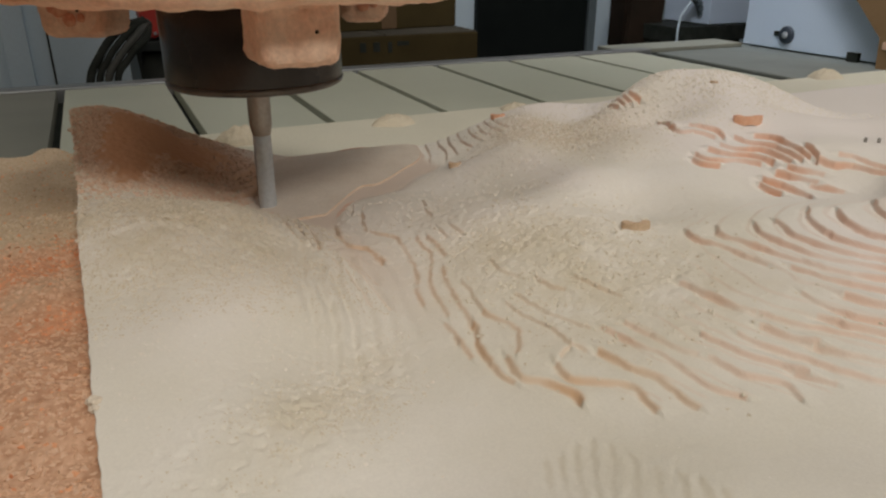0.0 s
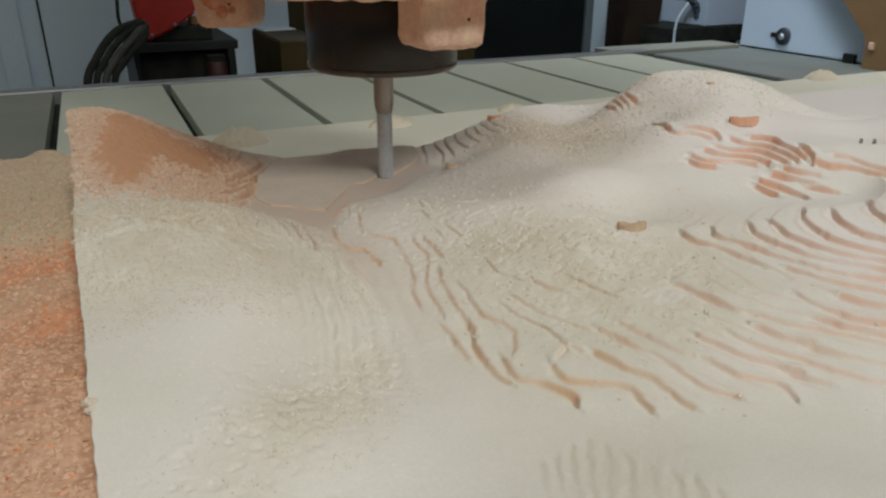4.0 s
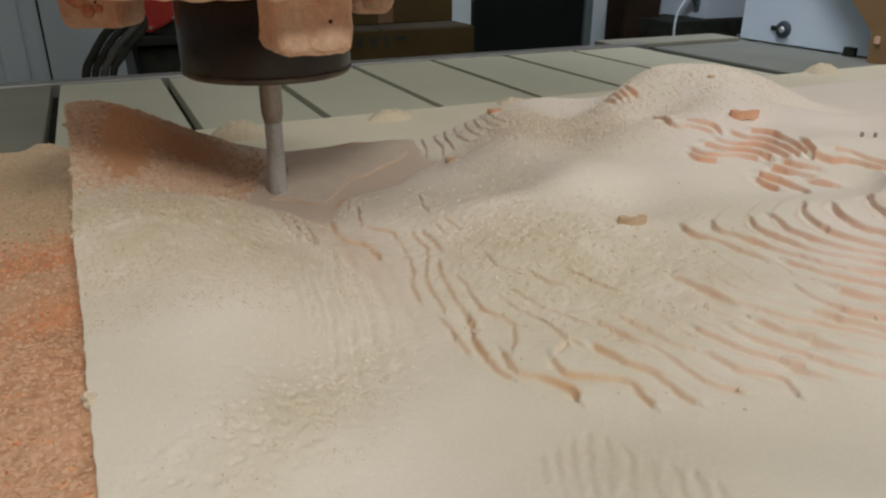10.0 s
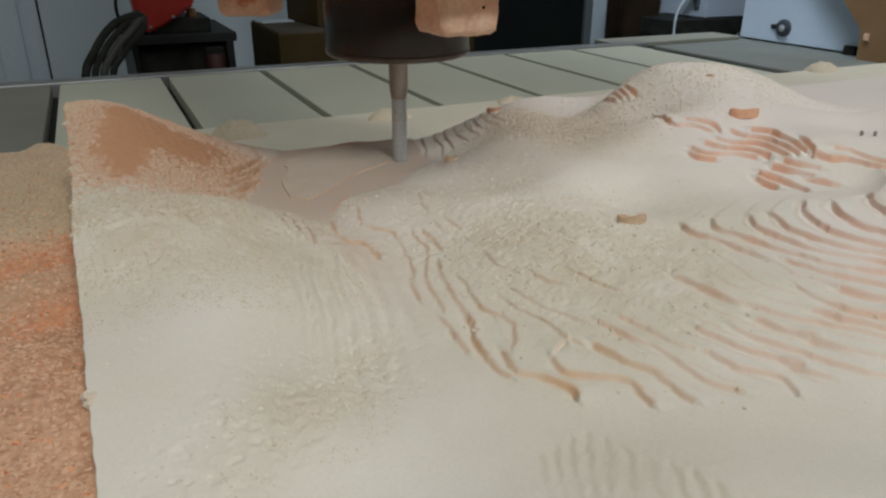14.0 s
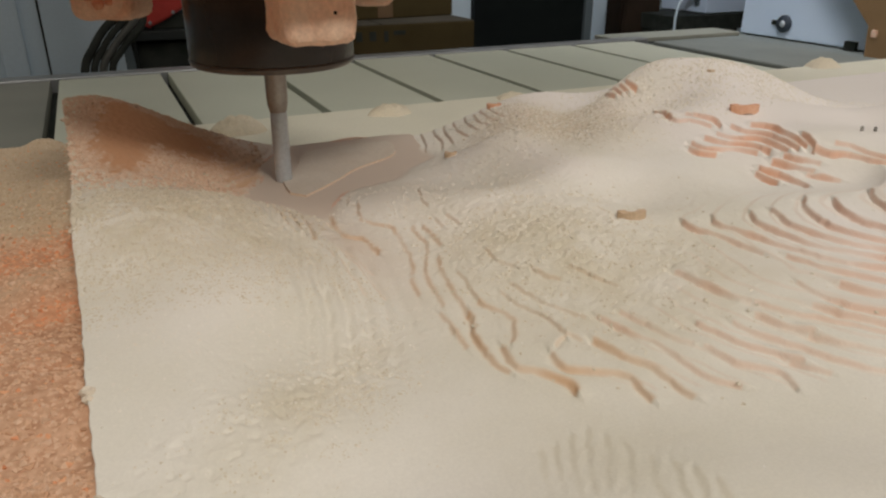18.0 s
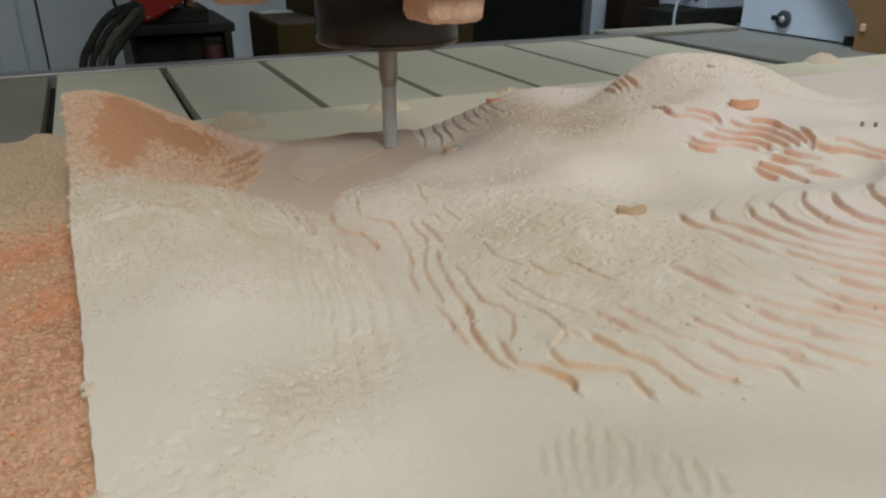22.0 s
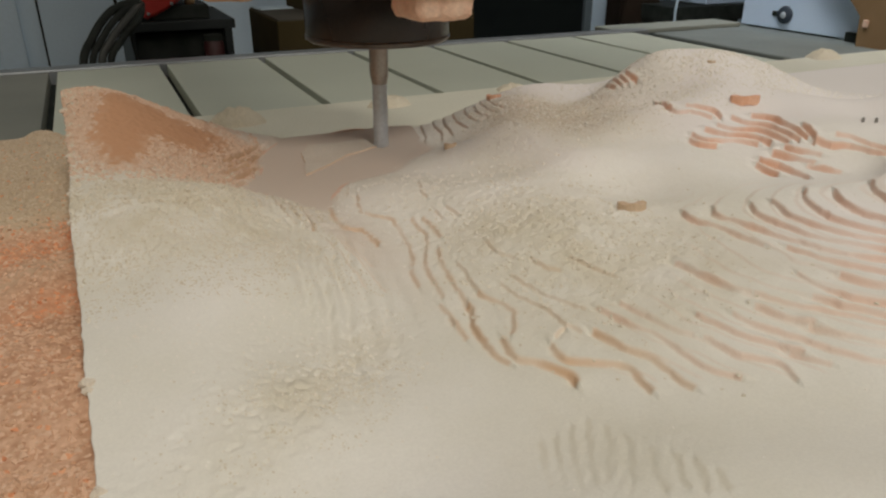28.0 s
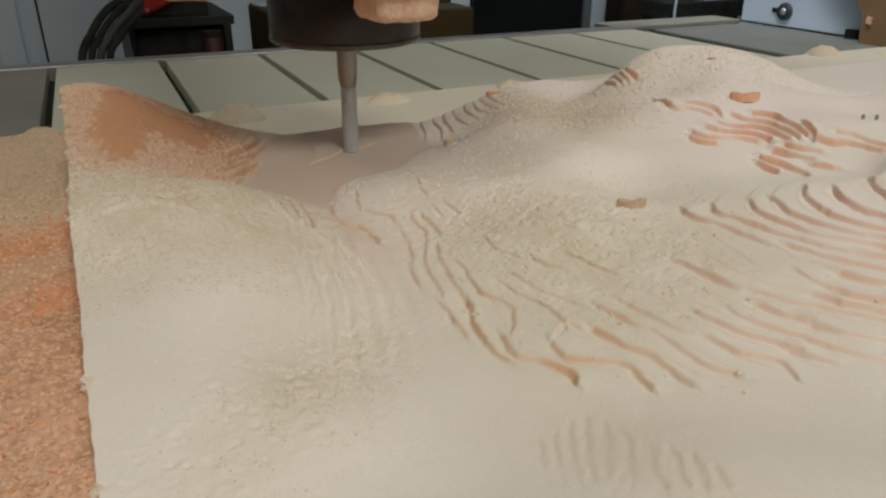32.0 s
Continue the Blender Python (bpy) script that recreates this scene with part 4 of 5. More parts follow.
def dust_bed():
    xs, ys = np.concatenate([np.arange(-0.62, -0.2, 0.006), np.arange(-0.2, LEFT_X + 0.007, 0.002)]), np.arange(-0.3, 1.0, 0.003)
    x, y = np.meshgrid(xs, ys, indexing="ij")
    z = dust_height(x, y)
    nx, ny = len(xs), len(ys)
    idx = np.arange(nx * ny).reshape(nx, ny)
    q = np.stack([idx[:-1, :-1], idx[1:, :-1], idx[1:, 1:], idx[:-1, 1:]], -1).reshape(-1, 4)
    me = bpy.data.meshes.new("saw_dust")
    me.from_pydata(np.stack([x, y, z], -1).reshape(-1, 3).tolist(), [], q.tolist())
    me.materials.append(DUST)
    band = np.clip(0.8 * bell(x, y, -0.043, 0.391, 0.045, 0.013, 35) + 0.8 * bell(x, y, -0.033, 0.330, 0.014, 0.006, 32) + 0.25 * bell(x, y, -0.05, 0.28, 0.1, 0.04), 0, 1) * (0.6 + 0.4 * value_noise(x, y, 0.01, 16))
    pale = np.clip(smooth(0.405, 0.435, y - 0.5 * (x + 0.04)) * 0.85 + 0.5 * bell(x, y, -0.042, 0.358, 0.04, 0.008, 25), 0, 1)
    for key, v in (("band", band), ("pale", pale)):
        at = me.attributes.new(key, "FLOAT", "POINT")
        at.data.foreach_set("value", v.ravel().astype(np.float32))
    me.polygons.foreach_set("use_smooth", np.ones(len(q), bool))
    tagged(new("saw_dust", me), "drift of orange and cream foam dust on the router table", "sawdust", kind="stuff")


dust_bed()


def crumb_field(name, x, y, z, size, mat, label):
    """Many loose crumbs in one mesh, each an uneven eight-sided grain."""
    n = len(x)
    rng = np.random.default_rng(5)
    base = np.array([(1, 0, 0), (-1, 0, 0), (0, 1, 0), (0, -1, 0), (0, 0, 1), (0, 0, -1)], float)
    tri = np.array([(0, 2, 4), (2, 1, 4), (1, 3, 4), (3, 0, 4), (2, 0, 5), (1, 2, 5), (3, 1, 5), (0, 3, 5)])
    v = base[None] * (size[:, None, None] * rng.uniform(0.5, 1.3, (n, 6, 1)))
    a = rng.uniform(0, 2 * math.pi, n)
    b = rng.uniform(-0.8, 0.8, n)
    ca, sa, cb, sb = np.cos(a)[:, None], np.sin(a)[:, None], np.cos(b)[:, None], np.sin(b)[:, None]
    vx, vy, vz = v[..., 0], v[..., 1] * cb - v[..., 2] * sb, v[..., 1] * sb + v[..., 2] * cb
    p = np.stack([vx * ca - vy * sa + x[:, None], vx * sa + vy * ca + y[:, None], 0.7 * vz + (z - 0.15 * size)[:, None]], -1)
    me = bpy.data.meshes.new(name)
    me.from_pydata(p.reshape(-1, 3).tolist(), [], (tri[None] + 6 * np.arange(n)[:, None, None]).reshape(-1, 3).tolist())
    me.materials.append(mat)
    return tagged(new(name, me), label, "crumbs", kind="stuff")


def crumbs():
    rng = np.random.default_rng(3)
    n = 170000
    x, y = rng.uniform(LEFT_X, 0.62, n), rng.uniform(0.06, BACK_Y, n)
    z, milled, grit, bare, cut, tan = relief(x, y)
    weight = 0.005 + 0.75 * grit * (x > 0.15) + 0.40 * bell(x, y, 0.195, 0.30, 0.03, 0.05) + 0.22 * bell(x, y, 0.055, 0.212, 0.032, 0.011, 38.7) + 0.4 * bell(x, y, 0.36, 0.46, 0.06, 0.05) + 0.12 * bell(x, y, 0.22, 0.36, 0.06, 0.05)
    weight += 0.7 * bell(x, y, -0.012, 0.53, 0.014, 0.04) + 0.6 * bell(x, y, 0.025, 0.37, 0.055, 0.045) + 0.45 * bell(x, y, 0.46, 0.45, 0.09, 0.05) * (z > 0.0985) + 0.75 * bell(x, y, 0.02, 0.335, 0.06, 0.045) + 0.5 * (x < west_edge(y) + 0.004) * (y > 0.33)
    weight *= (x > west_edge(y) + 0.0005) * (1 - 0.9 * bell(x, y, 0.080, 0.37, 0.016, 0.03)) * (1 - bell(x, y, 0.377, 0.466, 0.012, 0.014)) * (1 - milled) * (1 - smooth(0.05, 0.3, bare)) * (0.5 + 0.8 * (value_noise(x, y, 0.015, 21) > -0.1))
    keep = rng.uniform(0, 1, n) < weight
    x, y, z = x[keep], y[keep], z[keep]
    size = rng.uniform(0.0004, 0.0009, len(x)) * (0.8 + 0.8 * (y > 0.36) + 0.25 * (x < 0.1) + 0.25 * (x > 0.36) * (y > 0.40) * (z > 0.10))
    west = (x < 0.11) & (y > 0.27)
    crumb_field("foam_crumbs", x[~west], y[~west], z[~west], size[~west], GRAINS, "cream foam crumbs strewn over the relief")
    hx, hy = rng.normal(0.314, 0.024, 3000), np.minimum(rng.normal(0.458, 0.030, 3000), BACK_Y - 0.003)
    x, y, z = np.append(x[west], hx), np.append(y[west], hy), np.append(z[west], relief(hx, hy)[0])
    size = np.append(size[west], rng.uniform(0.0006, 0.0014, 3000))
    crumb_field("slope_crumbs", x, y, z, size, SLOPE, "dull tan foam crumbs on the western slope and the middle hill")
    # tan grains on the near hill
    n = 2800
    x, y = rng.normal(0.188, 0.030, n), rng.normal(0.272, 0.045, n)
    along, across = rng.normal(-0.006, 0.028, 3000), rng.normal(-0.004, 0.013, 3000)
    c, d = math.cos(radians(38.7)), math.sin(radians(38.7))
    x, y = np.append(x, 0.055 + along * c - across * d), np.append(y, 0.212 + along * d + across * c)
    z, milled, grit, bare, cut, tan = relief(x, y)
    keep = (value_noise(x, y, 0.008, 41) > -0.15) & (milled < 0.1) & (x > west_edge(y) + 0.002) & (y < BACK_Y)
    size = rng.uniform(0.0005, 0.0013, len(x)) * np.where((x < 0.12) & (y < 0.3), 0.55, 1.0)
    crumb_field("hill_crumbs", x[keep], y[keep], z[keep], size[keep], HILL, "greenish tan foam crumbs on the dusty slopes")
    # orange lumps on the mound in the far corner
    n = 22000
    x, y = rng.uniform(LEFT_X, 0.10, n), rng.uniform(0.42, BACK_Y, n)
    z, milled, grit, bare, cut, tan = relief(x, y)
    weight = (0.75 * bell(x, y, 0.02, 0.495, 0.055, 0.032, -15) + 0.6 * bell(x, y, -0.008, 0.52, 0.024, 0.04) + 0.30 * bell(x, y, 0.07, 0.52, 0.03, 0.03)) * (1 - milled) * (1 - smooth(0.35, 0.8, bare)) * (1 - 0.9 * bell(x, y, 0.080, 0.50, 0.020, 0.05))
    keep = rng.uniform(0, 1, n) < weight
    x, y, z = x[keep], y[keep], z[keep]
    crumb_field("mound_crumbs", x, y, z, rng.uniform(0.0006, 0.0021, len(x)), MOUND, "orange and tan foam crumbs clinging to the mound")
    # the drift beside the block
    n = 26000
    y = 0.1 + 0.85 * rng.uniform(0, 1, n) ** 1.3
    x = west_edge(y) - 0.0015 - rng.uniform(0, 1, n) * (0.06 + 0.22 * (y > 0.2) * rng.uniform(0, 1, n))
    z = dust_height(x, y)
    keep = z > 0.006
    x, y, z = x[keep], y[keep], z[keep]
    size = rng.uniform(0.0008, 0.0020, len(x))
    hot = rng.uniform(0, 1, len(x)) < 0.04 + 0.75 * np.clip(0.7 * bell(x, y, -0.043, 0.391, 0.045, 0.012, 35) + 0.7 * bell(x, y, -0.033, 0.330, 0.014, 0.006, 32), 0, 1)
    crumb_field("orange_crumbs", x[hot], y[hot], z[hot], size[hot], ORANGE_CRUMB, "orange foam crumbs in the dust drift")
    pale = ~hot & (y - 0.5 * (x + 0.04) + 0.02 * value_noise(x, y, 0.02, 56) > 0.42)
    tan = ~hot & ~pale
    crumb_field("tan_crumbs", x[tan], y[tan], z[tan], size[tan], DRIFT, "salmon tan foam crumbs in the dust drift")
    crumb_field("pale_crumbs", x[pale], y[pale], z[pale], size[pale], PALE_DRIFT, "dull cream foam crumbs in the dust drift")


crumbs()


def chip(length, width, height, at, turn, mat, label, bend=0.3):
    """A curled flake of foam lying on the relief."""
    bm = bmesh.new()
    rows = []
    for i in range(9):
        u = i / 8 - 0.5
        w = width * (1 - 0.5 * abs(2 * u) ** 3)
        y = bend * length * (4 * u * u - 0.5) * 0.5
        rows.append([bm.verts.new((u * length, y + s * w / 2, z + 0.0006 * math.sin(9 * u + 5 * s))) for s, z in ((-1, 0), (-0.9, height), (0.9, height * 0.85), (1, 0))])
    for a, b in zip(rows, rows[1:]):
        for k in range(4):
            bm.faces.new((a[k], b[k], b[(k + 1) % 4], a[(k + 1) % 4]))
    bm.faces.new(rows[0])
    bm.faces.new(rows[-1][::-1])
    bmesh.ops.recalc_face_normals(bm, faces=bm.faces)
    ob = tagged(part("foam_chip", bm, mat), label, "foam chip", "chips on the relief")
    z = float(relief(np.array([at[0]]), np.array([at[1]]))[0][0])
    ob.matrix_world = pose(at[0], at[1], z - 0.0008, 0, 0, turn)
    return ob


chip(0.019, 0.008, 0.006, (0.398, 0.359), -25, CHIP, "curled orange foam chip on the relief")
chip(0.014, 0.006, 0.0040, (0.230, 0.266), -20, FRESH_CHIP, "tan foam chip lying on the dusty hill")
chip(0.012, 0.006, 0.004, (0.300, 0.535), -20, CHIP, "small orange foam chip on the hill's crest")
chip(0.009, 0.005, 0.004, (0.219, 0.451), -20, FRESH_CHIP, "small tan foam chip beside the milled floor")
chip(0.006, 0.002, 0.002, (0.427, 0.424), -50, FRESH_CHIP, "tiny brown foam sliver on the far hill")
chip(0.002, 0.0012, 0.0038, (0.426, 0.291), -60, GREY_CHIP, "tiny grey sliver standing in the foam")
chip(0.002, 0.0012, 0.0038, (0.433, 0.287), -60, GREY_CHIP, "tiny grey sliver standing in the foam")


def burr(y, r):
    """A ragged lump of foam on the western edge of the block."""
    bm = bmesh.new()
    bmesh.ops.create_icosphere(bm, subdivisions=3, radius=r)
    for v in bm.verts:
        v.co += r * (0.55 * noise.noise_vector(v.co / r * 0.9 + Vector((y * 90, 0, 0))) + 0.25 * noise.noise_vector(v.co / r * 2.6))
        v.co.x *= 1.3
    ob = tagged(part("foam_burr", bm, CRUMB), "ragged pale foam burr on the edge of the block", "foam burr", "burrs on the block's edge")
    z = float(relief(np.array([float(west_edge(y)) + 0.001]), np.array([y]))[0][0])
    ob.matrix_world = pose(float(west_edge(y)) + 0.0002, y, z - 0.4 * r)


for y, r in ((0.232, 0.0022), (0.228, 0.0015), (0.183, 0.0018), (0.462, 0.0014), (0.515, 0.0020), (0.398, 0.0012), (0.356, 0.0010)):
    burr(y, r)


def dust_pile(x, y, r, h):
    """A soft heap with a ragged foot."""
    bm = bmesh.new()
    n, m = 40, 14
    rings = []
    for k in range(1, m + 1):
        ring = []
        for i in range(n):
            a = 2 * math.pi * i / n
            d = r * 1.25 * k / m * (1 + 0.22 * noise.noise(Vector((math.cos(a) * 1.3 + x * 50, math.sin(a) * 1.3, 0))))
            p = Vector((d * math.cos(a), 0.75 * d * math.sin(a), 0))
            rough = 1 + 0.3 * noise.noise(p * 160 + Vector((x, y, 0)) * 90) + 0.10 * noise.noise(p * 420)
            p.z = h * (1 - (k / m) ** 2) ** 0.8 * rough - 0.05 * h * (k / m) ** 6
            ring.append(bm.verts.new(p))
        rings.append(ring)
    top = bm.verts.new((0, 0, h))
    for i in range(n):
        bm.faces.new((top, rings[0][i], rings[0][(i + 1) % n]))
        for a, b in zip(rings, rings[1:]):
            bm.faces.new((a[i], b[i], b[(i + 1) % n], a[(i + 1) % n]))
    ob = tagged(part("dust_mound", bm, BOARD_DUST, smooth=True), "small heap of cream foam dust on the spoil board", "sawdust", "dust heaps")
    ob.matrix_world = pose(x, y, BOARD_Z)


for x, y, r, h in ((0.144, 0.885, 0.026, 0.019), (0.348, 0.905, 0.026, 0.011), (0.546, 0.92, 0.02, 0.008), (1.21, 0.93, 0.03, 0.014)):
    dust_pile(x, y, r, h)

# ---- spindle ----


def caked_block(w, d, z0, z1, at, turn):
    bm = box(-w / 2, w / 2, -d / 2, d / 2, z0, z1, 0.0065, 3)
    bmesh.ops.subdivide_edges(bm, edges=bm.edges[:], cuts=8, use_grid_fill=True)
    for v in bm.verts:
        q = v.co + Vector((at[0] * 7, at[1] * 5, 0))
        v.co += 0.0011 * noise.noise_vector(q * 90) + 0.0005 * noise.noise_vector(q * 330) + 0.0003 * noise.noise_vector(q * 800)
    bmesh.ops.transform(bm, verts=bm.verts, matrix=pose(at[0], at[1], 0, 0, 0, turn))
    return bm


def lump(r, h, seed):
    """A flat uneven pad, facing up z."""
    bm = bmesh.new()
    bmesh.ops.create_icosphere(bm, subdivisions=3, radius=1)
    for v in bm.verts:
        d = noise.noise_vector(v.co * 1.7 + Vector((seed * 13, 0, 0))) * 0.22
        v.co = Vector(((v.co.x + d.x) * r, (v.co.y + d.y) * r, v.co.z * h))
    return bm


def caked_plate():
    bm = turned([(0.05, 0.132), (0.132, 0.1288), (0.139, 0.131), (0.141, 0.135), (0.141, 0.158), (0.135, 0.162), (0.05, 0.162)], 160)
    for v in bm.verts:
        v.co += 0.0016 * noise.noise_vector(v.co * 120) + 0.002 * noise.noise_vector(v.co * 35)
    return bm


def spindle():
    s = tagged(new("router_spindle"), "black router spindle with a steel end mill and dust-caked clamps", "spindle")
    part("end_mill", turned([(0, 0), (0.0050, 0), (0.0054, 0.0006), (0.0054, 0.046), (0.0050, 0.048)], 24), BIT, s, "shiny steel cutting bit", True)
    part("shank", turned([(0.0052, 0.046), (0.0066, 0.052), (0.0068, 0.056), (0.0068, 0.08)], 24), STEEL, s, "brownish steel shank", True)
    part("nose", turned([(0.009, 0.081), (0.040, 0.079), (0.046, 0.0775), (0.049, 0.079), (0.0502, 0.083), (0.0502, 0.148), (0.046, 0.15)], 64), NOSE, s, "black cylindrical spindle nose", True)
    # thin ring, lighter than the nose, round its lower edge
    part("rim", turned([(0.0480, 0.0778), (0.0502, 0.0793), (0.0507, 0.0815), (0.0500, 0.0820)], 64), RIM, s, "thin lighter rim", True)
    part("plate", caked_plate(), CAKED, s, "round plate caked with orange dust", True)
    # unseen block overhead, added so that it shades the work below
    part("unseen_carriage", box(-0.13, 0.13, 0.06, 0.42, 0.55, 1.1, 0.006), GREY, s, "unseen grey carriage block added to cast shade")
    part("housing", turned([(0.06, 0.16), (0.06, 0.58), (0, 0.58)], 48), NOSE, s, "", True)
    for w, d, z, at, turn in ((0.0385, 0.040, 0.1010, (0.0005, -0.092), 1), (0.040, 0.040, 0.101, (-0.085, 0.072), -27), (0.030, 0.046, 0.106, (0.086, 0.05), -24)):
        c = part("clamp", caked_block(w, d, z, 0.142, at, turn), CAKED, s, "clamp caked with orange dust", True)
        face = pose(at[0], at[1], 0, 0, 0, turn)
        cap = part("screw_cap", turned([(0.0125, 0), (0.0105, 0.0009), (0.007, 0.0015), (0, 0.0018)], 40), CAKED, c, "round dusty screw cap", True)
        cap.matrix_basis = face @ pose(0.004, -d / 2 + 0.0004, z + 0.0150, 90, 0, 0)
        hole = part("screw_hole", turned([(0.0009, 0), (0.0009, 0.0004), (0, 0.0006)], 10), BROWN, cap)
        hole.matrix_basis = pose(0.002, 0.001, 0.0016)
        if at[1] > 0:
            for k, (u, v, r) in enumerate(((-0.005, 0.019, 0.0065), (0.005, 0.021, 0.0045), (0.001, 0.011, 0.0040), (-0.011, 0.023, 0.0040), (0.008, 0.012, 0.0026))):
                stain = part("red_patch", lump(r, 0.0007, k + z), RED_DUST, c, "bare red plastic showing through the dust", True)
                stain.matrix_basis = face @ pose(u, -d / 2 - 0.0019, z + v, 90, 0, 0)
    return s


SPINDLE = spindle()


def gantry_leg():
    ob = tagged(new("gantry_leg"), "tan gantry side plate with a pale bolt", "gantry")
    part("side_plate", slab([(0.003, -0.09), (0.010, -0.004), (0.108, 0.095), (0.3, 0.29), (0.3, 0.7), (-0.5, 0.7), (-0.5, -0.09)], -0.012, 0.012), TAN, ob)
    part("bolt", box(-0.02, -0.012, -0.026, -0.008, -0.034, -0.012, 0.003), CAKED, ob, "pale dusty bolt head")
    return ob


LEG = gantry_leg()


def cabinet():
    c = tagged(new("machine_cabinet"), "blue-white enamelled machine cabinet with a round lock", "cabinet")
    part("body", box(2.15, 2.6, 1.40, 2.022, -0.085, 0.75, 0.004), WHITE, c)
    lock = part("lock", turned([(0, 0.012), (0.012, 0.012), (0.014, 0.010), (0.027, 0.010), (0.029, 0.006), (0.029, 0)], 32), LOCK, c, "round slate grey lock", True)
    lock.matrix_basis = pose(2.15, 1.833, -0.036, 0, -90, 0)
    part("lock_core", turned([(0, 0.016), (0.009, 0.016), (0.011, 0.012)], 20), BIT, lock, "bright lock core", True)
    part("keyhole_plate", box(2.145, 2.15, 1.862, 1.886, -0.043, -0.027, 0.002), SLOT, c, "dark slot")
    for y in (1.57, 1.98):
        part("foot", box(2.16, 2.2, y - 0.02, y + 0.02, -0.09, -0.08, 0.001), SLOT, c)
    part("front_foot", box(2.135, 2.15, 1.545, 1.585, -0.09, -0.062, 0.002), SLOT, c, "black rubber foot")
    return c


def side_box():
    c = tagged(new("control_box"), "blue-white enamelled control box on a dark frame", "control box")
    part("case", box(2.535, 2.80, 2.60, 2.9, -0.085, 0.6, 0.004), WHITE, c)
    part("beam", box(2.325, 2.86, 2.58, 2.9, -0.155, -0.088, 0.003), SLOT, c, "black steel beam")
    for x in (2.36, 2.82):
        part("leg", box(x - 0.03, x + 0.03, 2.7, 2.78, FLOOR, -0.155, 0.003), SLOT, c)
    reel = tagged(new("hose_reel"), "coiled dark hose with pale ribs on the beam", "hose reel")
    for k in range(7):
        a = 0.25 + 0.22 * k
        part("rib", tube([(2.43 + 0.12 * math.cos(a + d), 2.66, -0.085 + 0.13 * math.sin(a + d)) for d in (0, 0.05, 0.1, 0.15)], 0.018, 10), FRAME, reel)
    cable = tagged(part("cable", tube([(2.32, 2.55, -0.9 + 0.75), (2.318, 2.55, -0.147), (2.316, 2.55, -0.09), (2.325, 2.55, -0.04), (2.345, 2.55, -0.01), (2.39, 2.57, 0.02)], 0.0055, 8), WALL), "pale curved cable beside the control box", "cable")
    part("lower_run", tube([(2.32, 2.55, FLOOR), (2.32, 2.55, -0.5), (2.32, 2.55, -0.15)], 0.0055, 8), WALL, cable)


def cartons():
    a = tagged(new("cardboard_box"), "wide brown printed cardboard carton with a closed lid", "cardboard box", "cartons by the table")
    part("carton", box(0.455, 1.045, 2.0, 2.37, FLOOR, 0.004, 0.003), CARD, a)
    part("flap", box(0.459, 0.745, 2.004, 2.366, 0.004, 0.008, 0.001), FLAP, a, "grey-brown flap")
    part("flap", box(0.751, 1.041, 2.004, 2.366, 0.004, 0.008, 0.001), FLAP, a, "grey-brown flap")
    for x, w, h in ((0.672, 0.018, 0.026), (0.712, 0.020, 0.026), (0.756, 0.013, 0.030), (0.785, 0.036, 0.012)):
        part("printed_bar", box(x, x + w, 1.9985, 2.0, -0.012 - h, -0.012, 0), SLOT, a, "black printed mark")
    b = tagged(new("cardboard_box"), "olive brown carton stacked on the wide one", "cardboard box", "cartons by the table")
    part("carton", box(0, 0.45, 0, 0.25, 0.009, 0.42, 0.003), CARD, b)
    part("tape", box(0.19, 0.24, -0.0015, 0, 0.012, 0.42, 0), TAPE, b, "strip of brown tape")
    b.matrix_world = pose(0.592, 2.095, 0, 0, 0, 6)
    slip = tagged(part("paper_slip", box(-0.05, 0.05, -0.035, 0.035, 0, 0.004, 0.0005), WALL), "pale blue paper slip lying on the carton", "paper")
    slip.matrix_world = pose(0.515, 2.30, 0.008, 0, 0, 8)


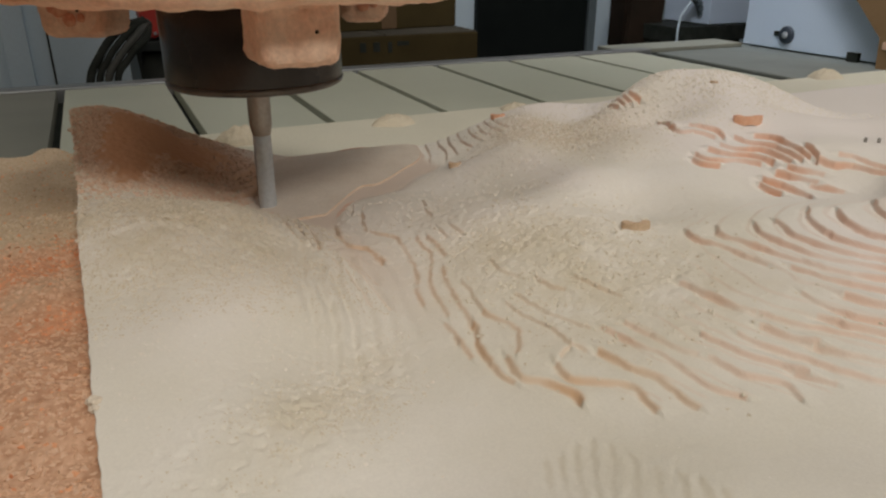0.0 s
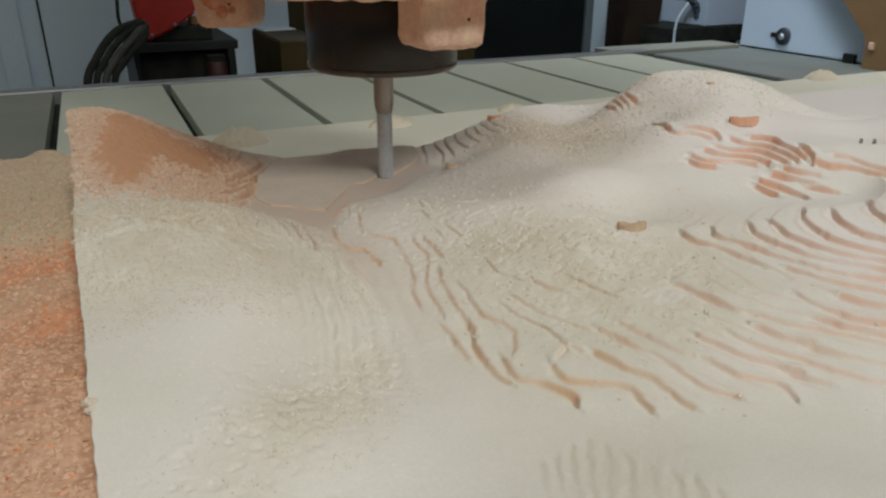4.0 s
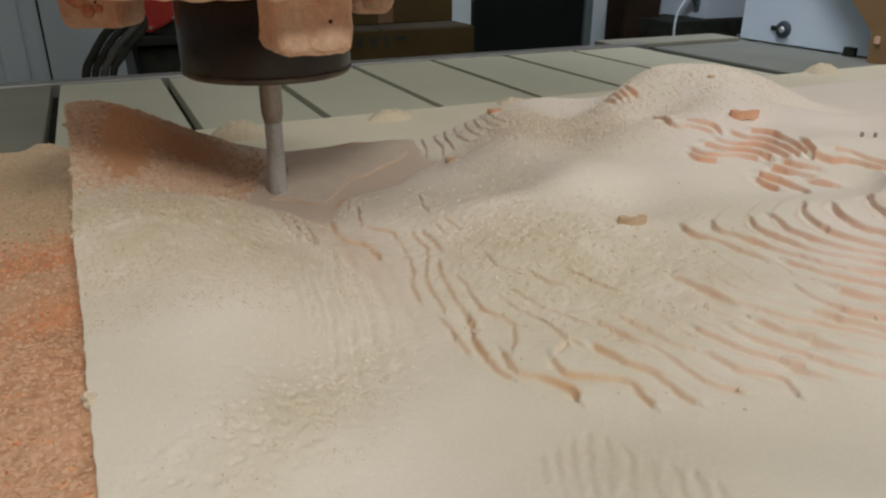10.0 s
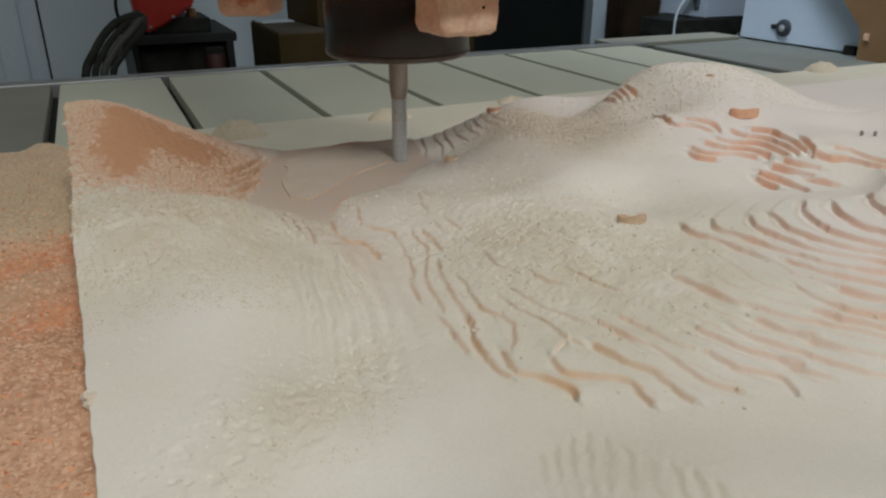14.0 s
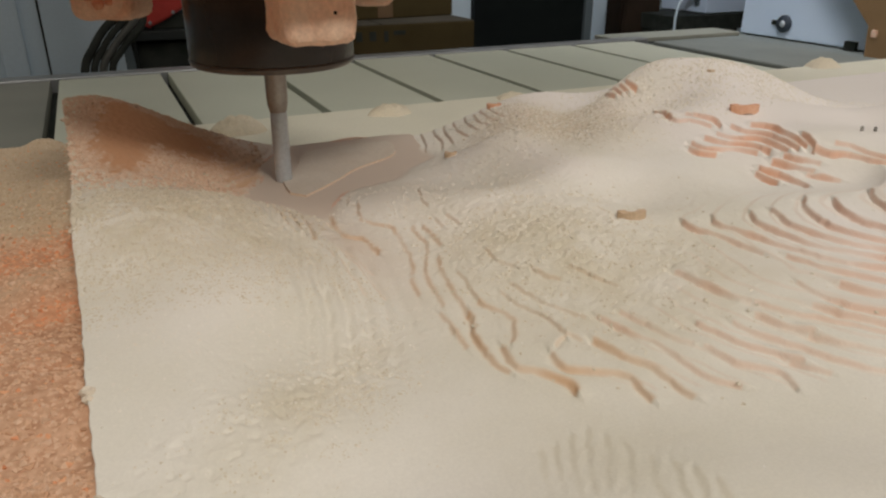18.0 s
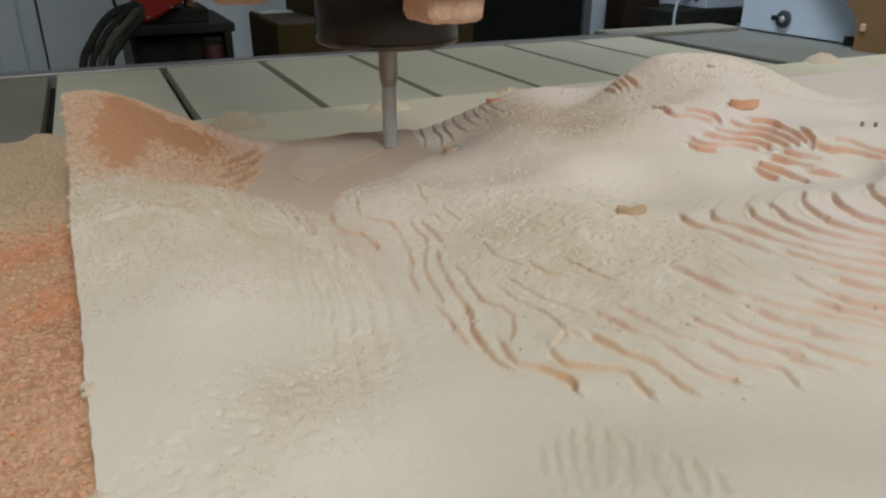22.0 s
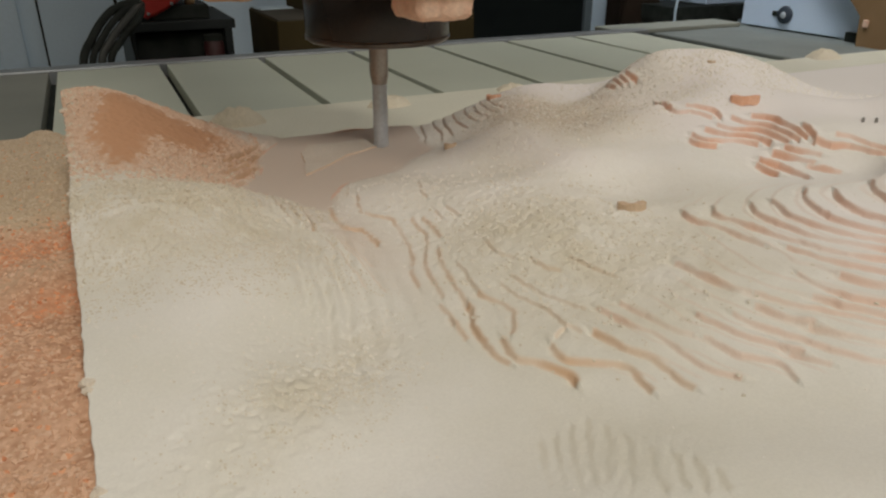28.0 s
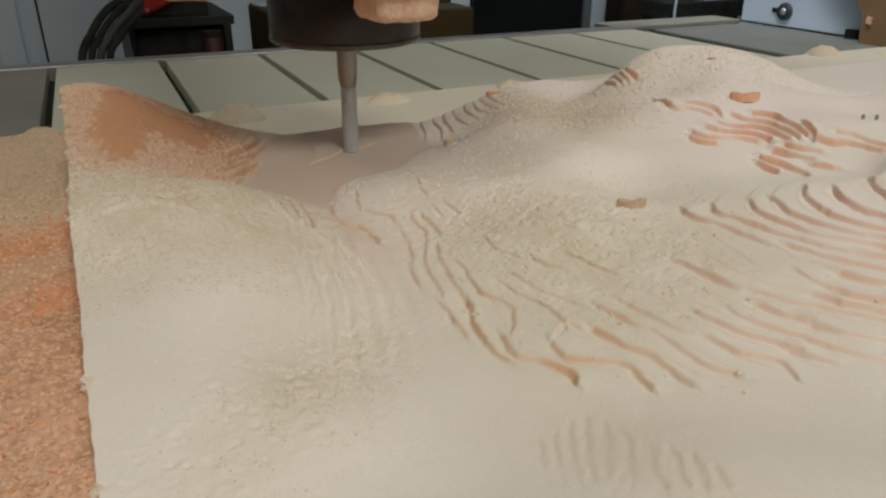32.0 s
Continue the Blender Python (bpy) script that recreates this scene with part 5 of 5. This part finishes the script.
def trolley():
    t = tagged(new("tool_trolley"), "dark grey metal tool trolley behind the router table", "trolley")
    part("tray", box(0.088, 0.36, 2.08, 2.45, -0.016, 0.008, 0.003), RAIL, t, "dark tray")
    part("drawer_box", box(0.105, 0.335, 2.11, 2.42, -0.42, -0.02, 0.003), SLOT, t, "black drawer unit")
    part("shelf", box(0.09, 0.35, 2.03, 2.44, -0.45, -0.43, 0.003), RAIL, t)
    for x in (0.094, 0.34):
        for y in (2.09, 2.43):
            part("leg", box(x - 0.01, x + 0.01, y - 0.01, y + 0.01, FLOOR, -0.016, 0.002), RAIL, t)
    part("side_post", box(0.072, 0.096, 2.06, 2.075, -0.4, -0.016, 0.001), FRAME, t, "pale post")
    saw = tagged(new("power_tool"), "red power tool with a black base on the trolley", "power tool")
    bm = bmesh.new()
    ring = [(0.105, 0.25), (0.107, 0.114), (0.118, 0.03), (0.135, 0.012), (0.19, 0.036), (0.262, 0.080), (0.258, 0.114), (0.255, 0.25)]
    f = [bm.verts.new((x, 2.09, z)) for x, z in ring]
    g = [bm.verts.new((x, 2.24, z)) for x, z in ring]
    bm.faces.new(f)
    bm.faces.new(g[::-1])
    for i in range(len(f)):
        j = (i + 1) % len(f)
        bm.faces.new((f[j], f[i], g[i], g[j]))
    bmesh.ops.recalc_face_normals(bm, faces=bm.faces)
    bmesh.ops.bevel(bm, geom=bm.edges[:], offset=0.006, segments=2, affect="EDGES")
    part("casing", bm, RED, saw, "red casing")
    for x, z in ((0.127, 0.062), (0.205, 0.052), (0.145, 0.028)):
        screw = part("screw", turned([(0.0045, 0), (0.0045, 0.003), (0, 0.004)], 12), ALU, saw, "bright screw")
        screw.matrix_basis = pose(x, 2.09, z, 90, 0, 0)
    part("black_base", box(0.15, 0.30, 2.11, 2.3, 0.008, 0.045, 0.004), SLOT, saw)
    part("brass_knob", turned([(0.010, 0.044), (0.014, 0.05), (0.012, 0.068), (0, 0.07)], 16), TAN, saw).matrix_basis = pose(0.255, 2.13, 0)
    tin = tagged(new("tin"), "dark red tin standing on the trolley shelf", "tin")
    part("can", turned([(0, -0.43), (0.026, -0.43), (0.026, -0.05), (0.02, -0.04)], 20), DARK_RED, tin, "", True)
    part("lid", turned([(0.024, -0.042), (0.024, -0.028), (0, -0.026)], 20), SLOT, tin)
    tin.matrix_world = pose(0.295, 2.065, 0)
    hose = tagged(new("hose_bundle"), "bundle of grey rubber hoses hanging to the floor", "hose")
    for k in range(4):
        d = 0.0195 * k
        part("hose", tube([(0.115 + 0.2 * d, 1.97 + 0.01 * k, 0.072 - 0.2 * d), (0.055 + d, 1.93, 0.055 - 0.3 * d), (0.004 + 1.0 * d, 1.91, 0.0 - 0.2 * d), (-0.028 + 1.0 * d, 1.90, -0.075), (-0.03 + 1.0 * d, 1.90, -0.3), (-0.02 + d, 1.92, FLOOR + 0.02)], 0.0095 - 0.0012 * (k % 2), 10), (RUBBER, RUBBER, HOSE, RUBBER)[k], hose)
    tagged(part("power_cable", tube([(0.075, 1.95, 0.2), (0.068, 1.95, 0.12), (0.066, 1.95, 0.075), (0.08, 1.98, 0.05), (0.092, 2.0, -0.02), (0.098, 2.0, -0.2), (0.098, 2.02, FLOOR)], 0.004, 8), SLOT), "thin black power cable by the trolley", "cable")


def wall_things():
    d = tagged(new("door_1"), "dark grey-green metal door in the back wall", "door", kind="structure")
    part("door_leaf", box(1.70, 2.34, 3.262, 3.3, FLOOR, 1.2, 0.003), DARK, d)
    part("door_frame", box(2.345, 2.39, 3.25, 3.3, FLOOR, 1.25, 0.003), FRAME, d)
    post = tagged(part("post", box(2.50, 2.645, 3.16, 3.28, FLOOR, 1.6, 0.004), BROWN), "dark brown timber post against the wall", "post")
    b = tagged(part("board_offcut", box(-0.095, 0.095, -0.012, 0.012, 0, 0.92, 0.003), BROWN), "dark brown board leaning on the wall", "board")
    b.matrix_world = pose(2.215, 2.72, FLOOR, -6, 9, 0)
    for x, w in ((-0.166, 0.007), (-1.3, 0.007)):
        tagged(part("trim", box(x - w / 2, x + w / 2, 3.296, 3.3, FLOOR, 2.15), RAIL), "dark joint between wall panels", "trim", kind="structure")
    tagged(part("trim", box(-0.32, -0.235, 3.27, 3.3, FLOOR, 2.15, 0.004), WALL), "pale pilaster on the wall", "trim", kind="structure")


cabinet()
side_box()
cartons()
trolley()
wall_things()


def motions():
    walk(SPINDLE, [(t, pose(x, y, FLOOR_Z + 0.0002)) for t, x, y in TIP])
    for ob, t in LAYER_PIECES:
        t = min(max(t, 0.15), 31.8)
        walk(ob, [(0, pose(0, 0, 0)), (t - 0.1, pose(0, 0, 0)), (t + 0.05, pose(0, 0, -0.004)), (32, pose(0, 0, -0.004))])
    walk(LEG, [(t, pose(2.09, y + 1.0, 0)) for t, x, y in TIP])


motions()
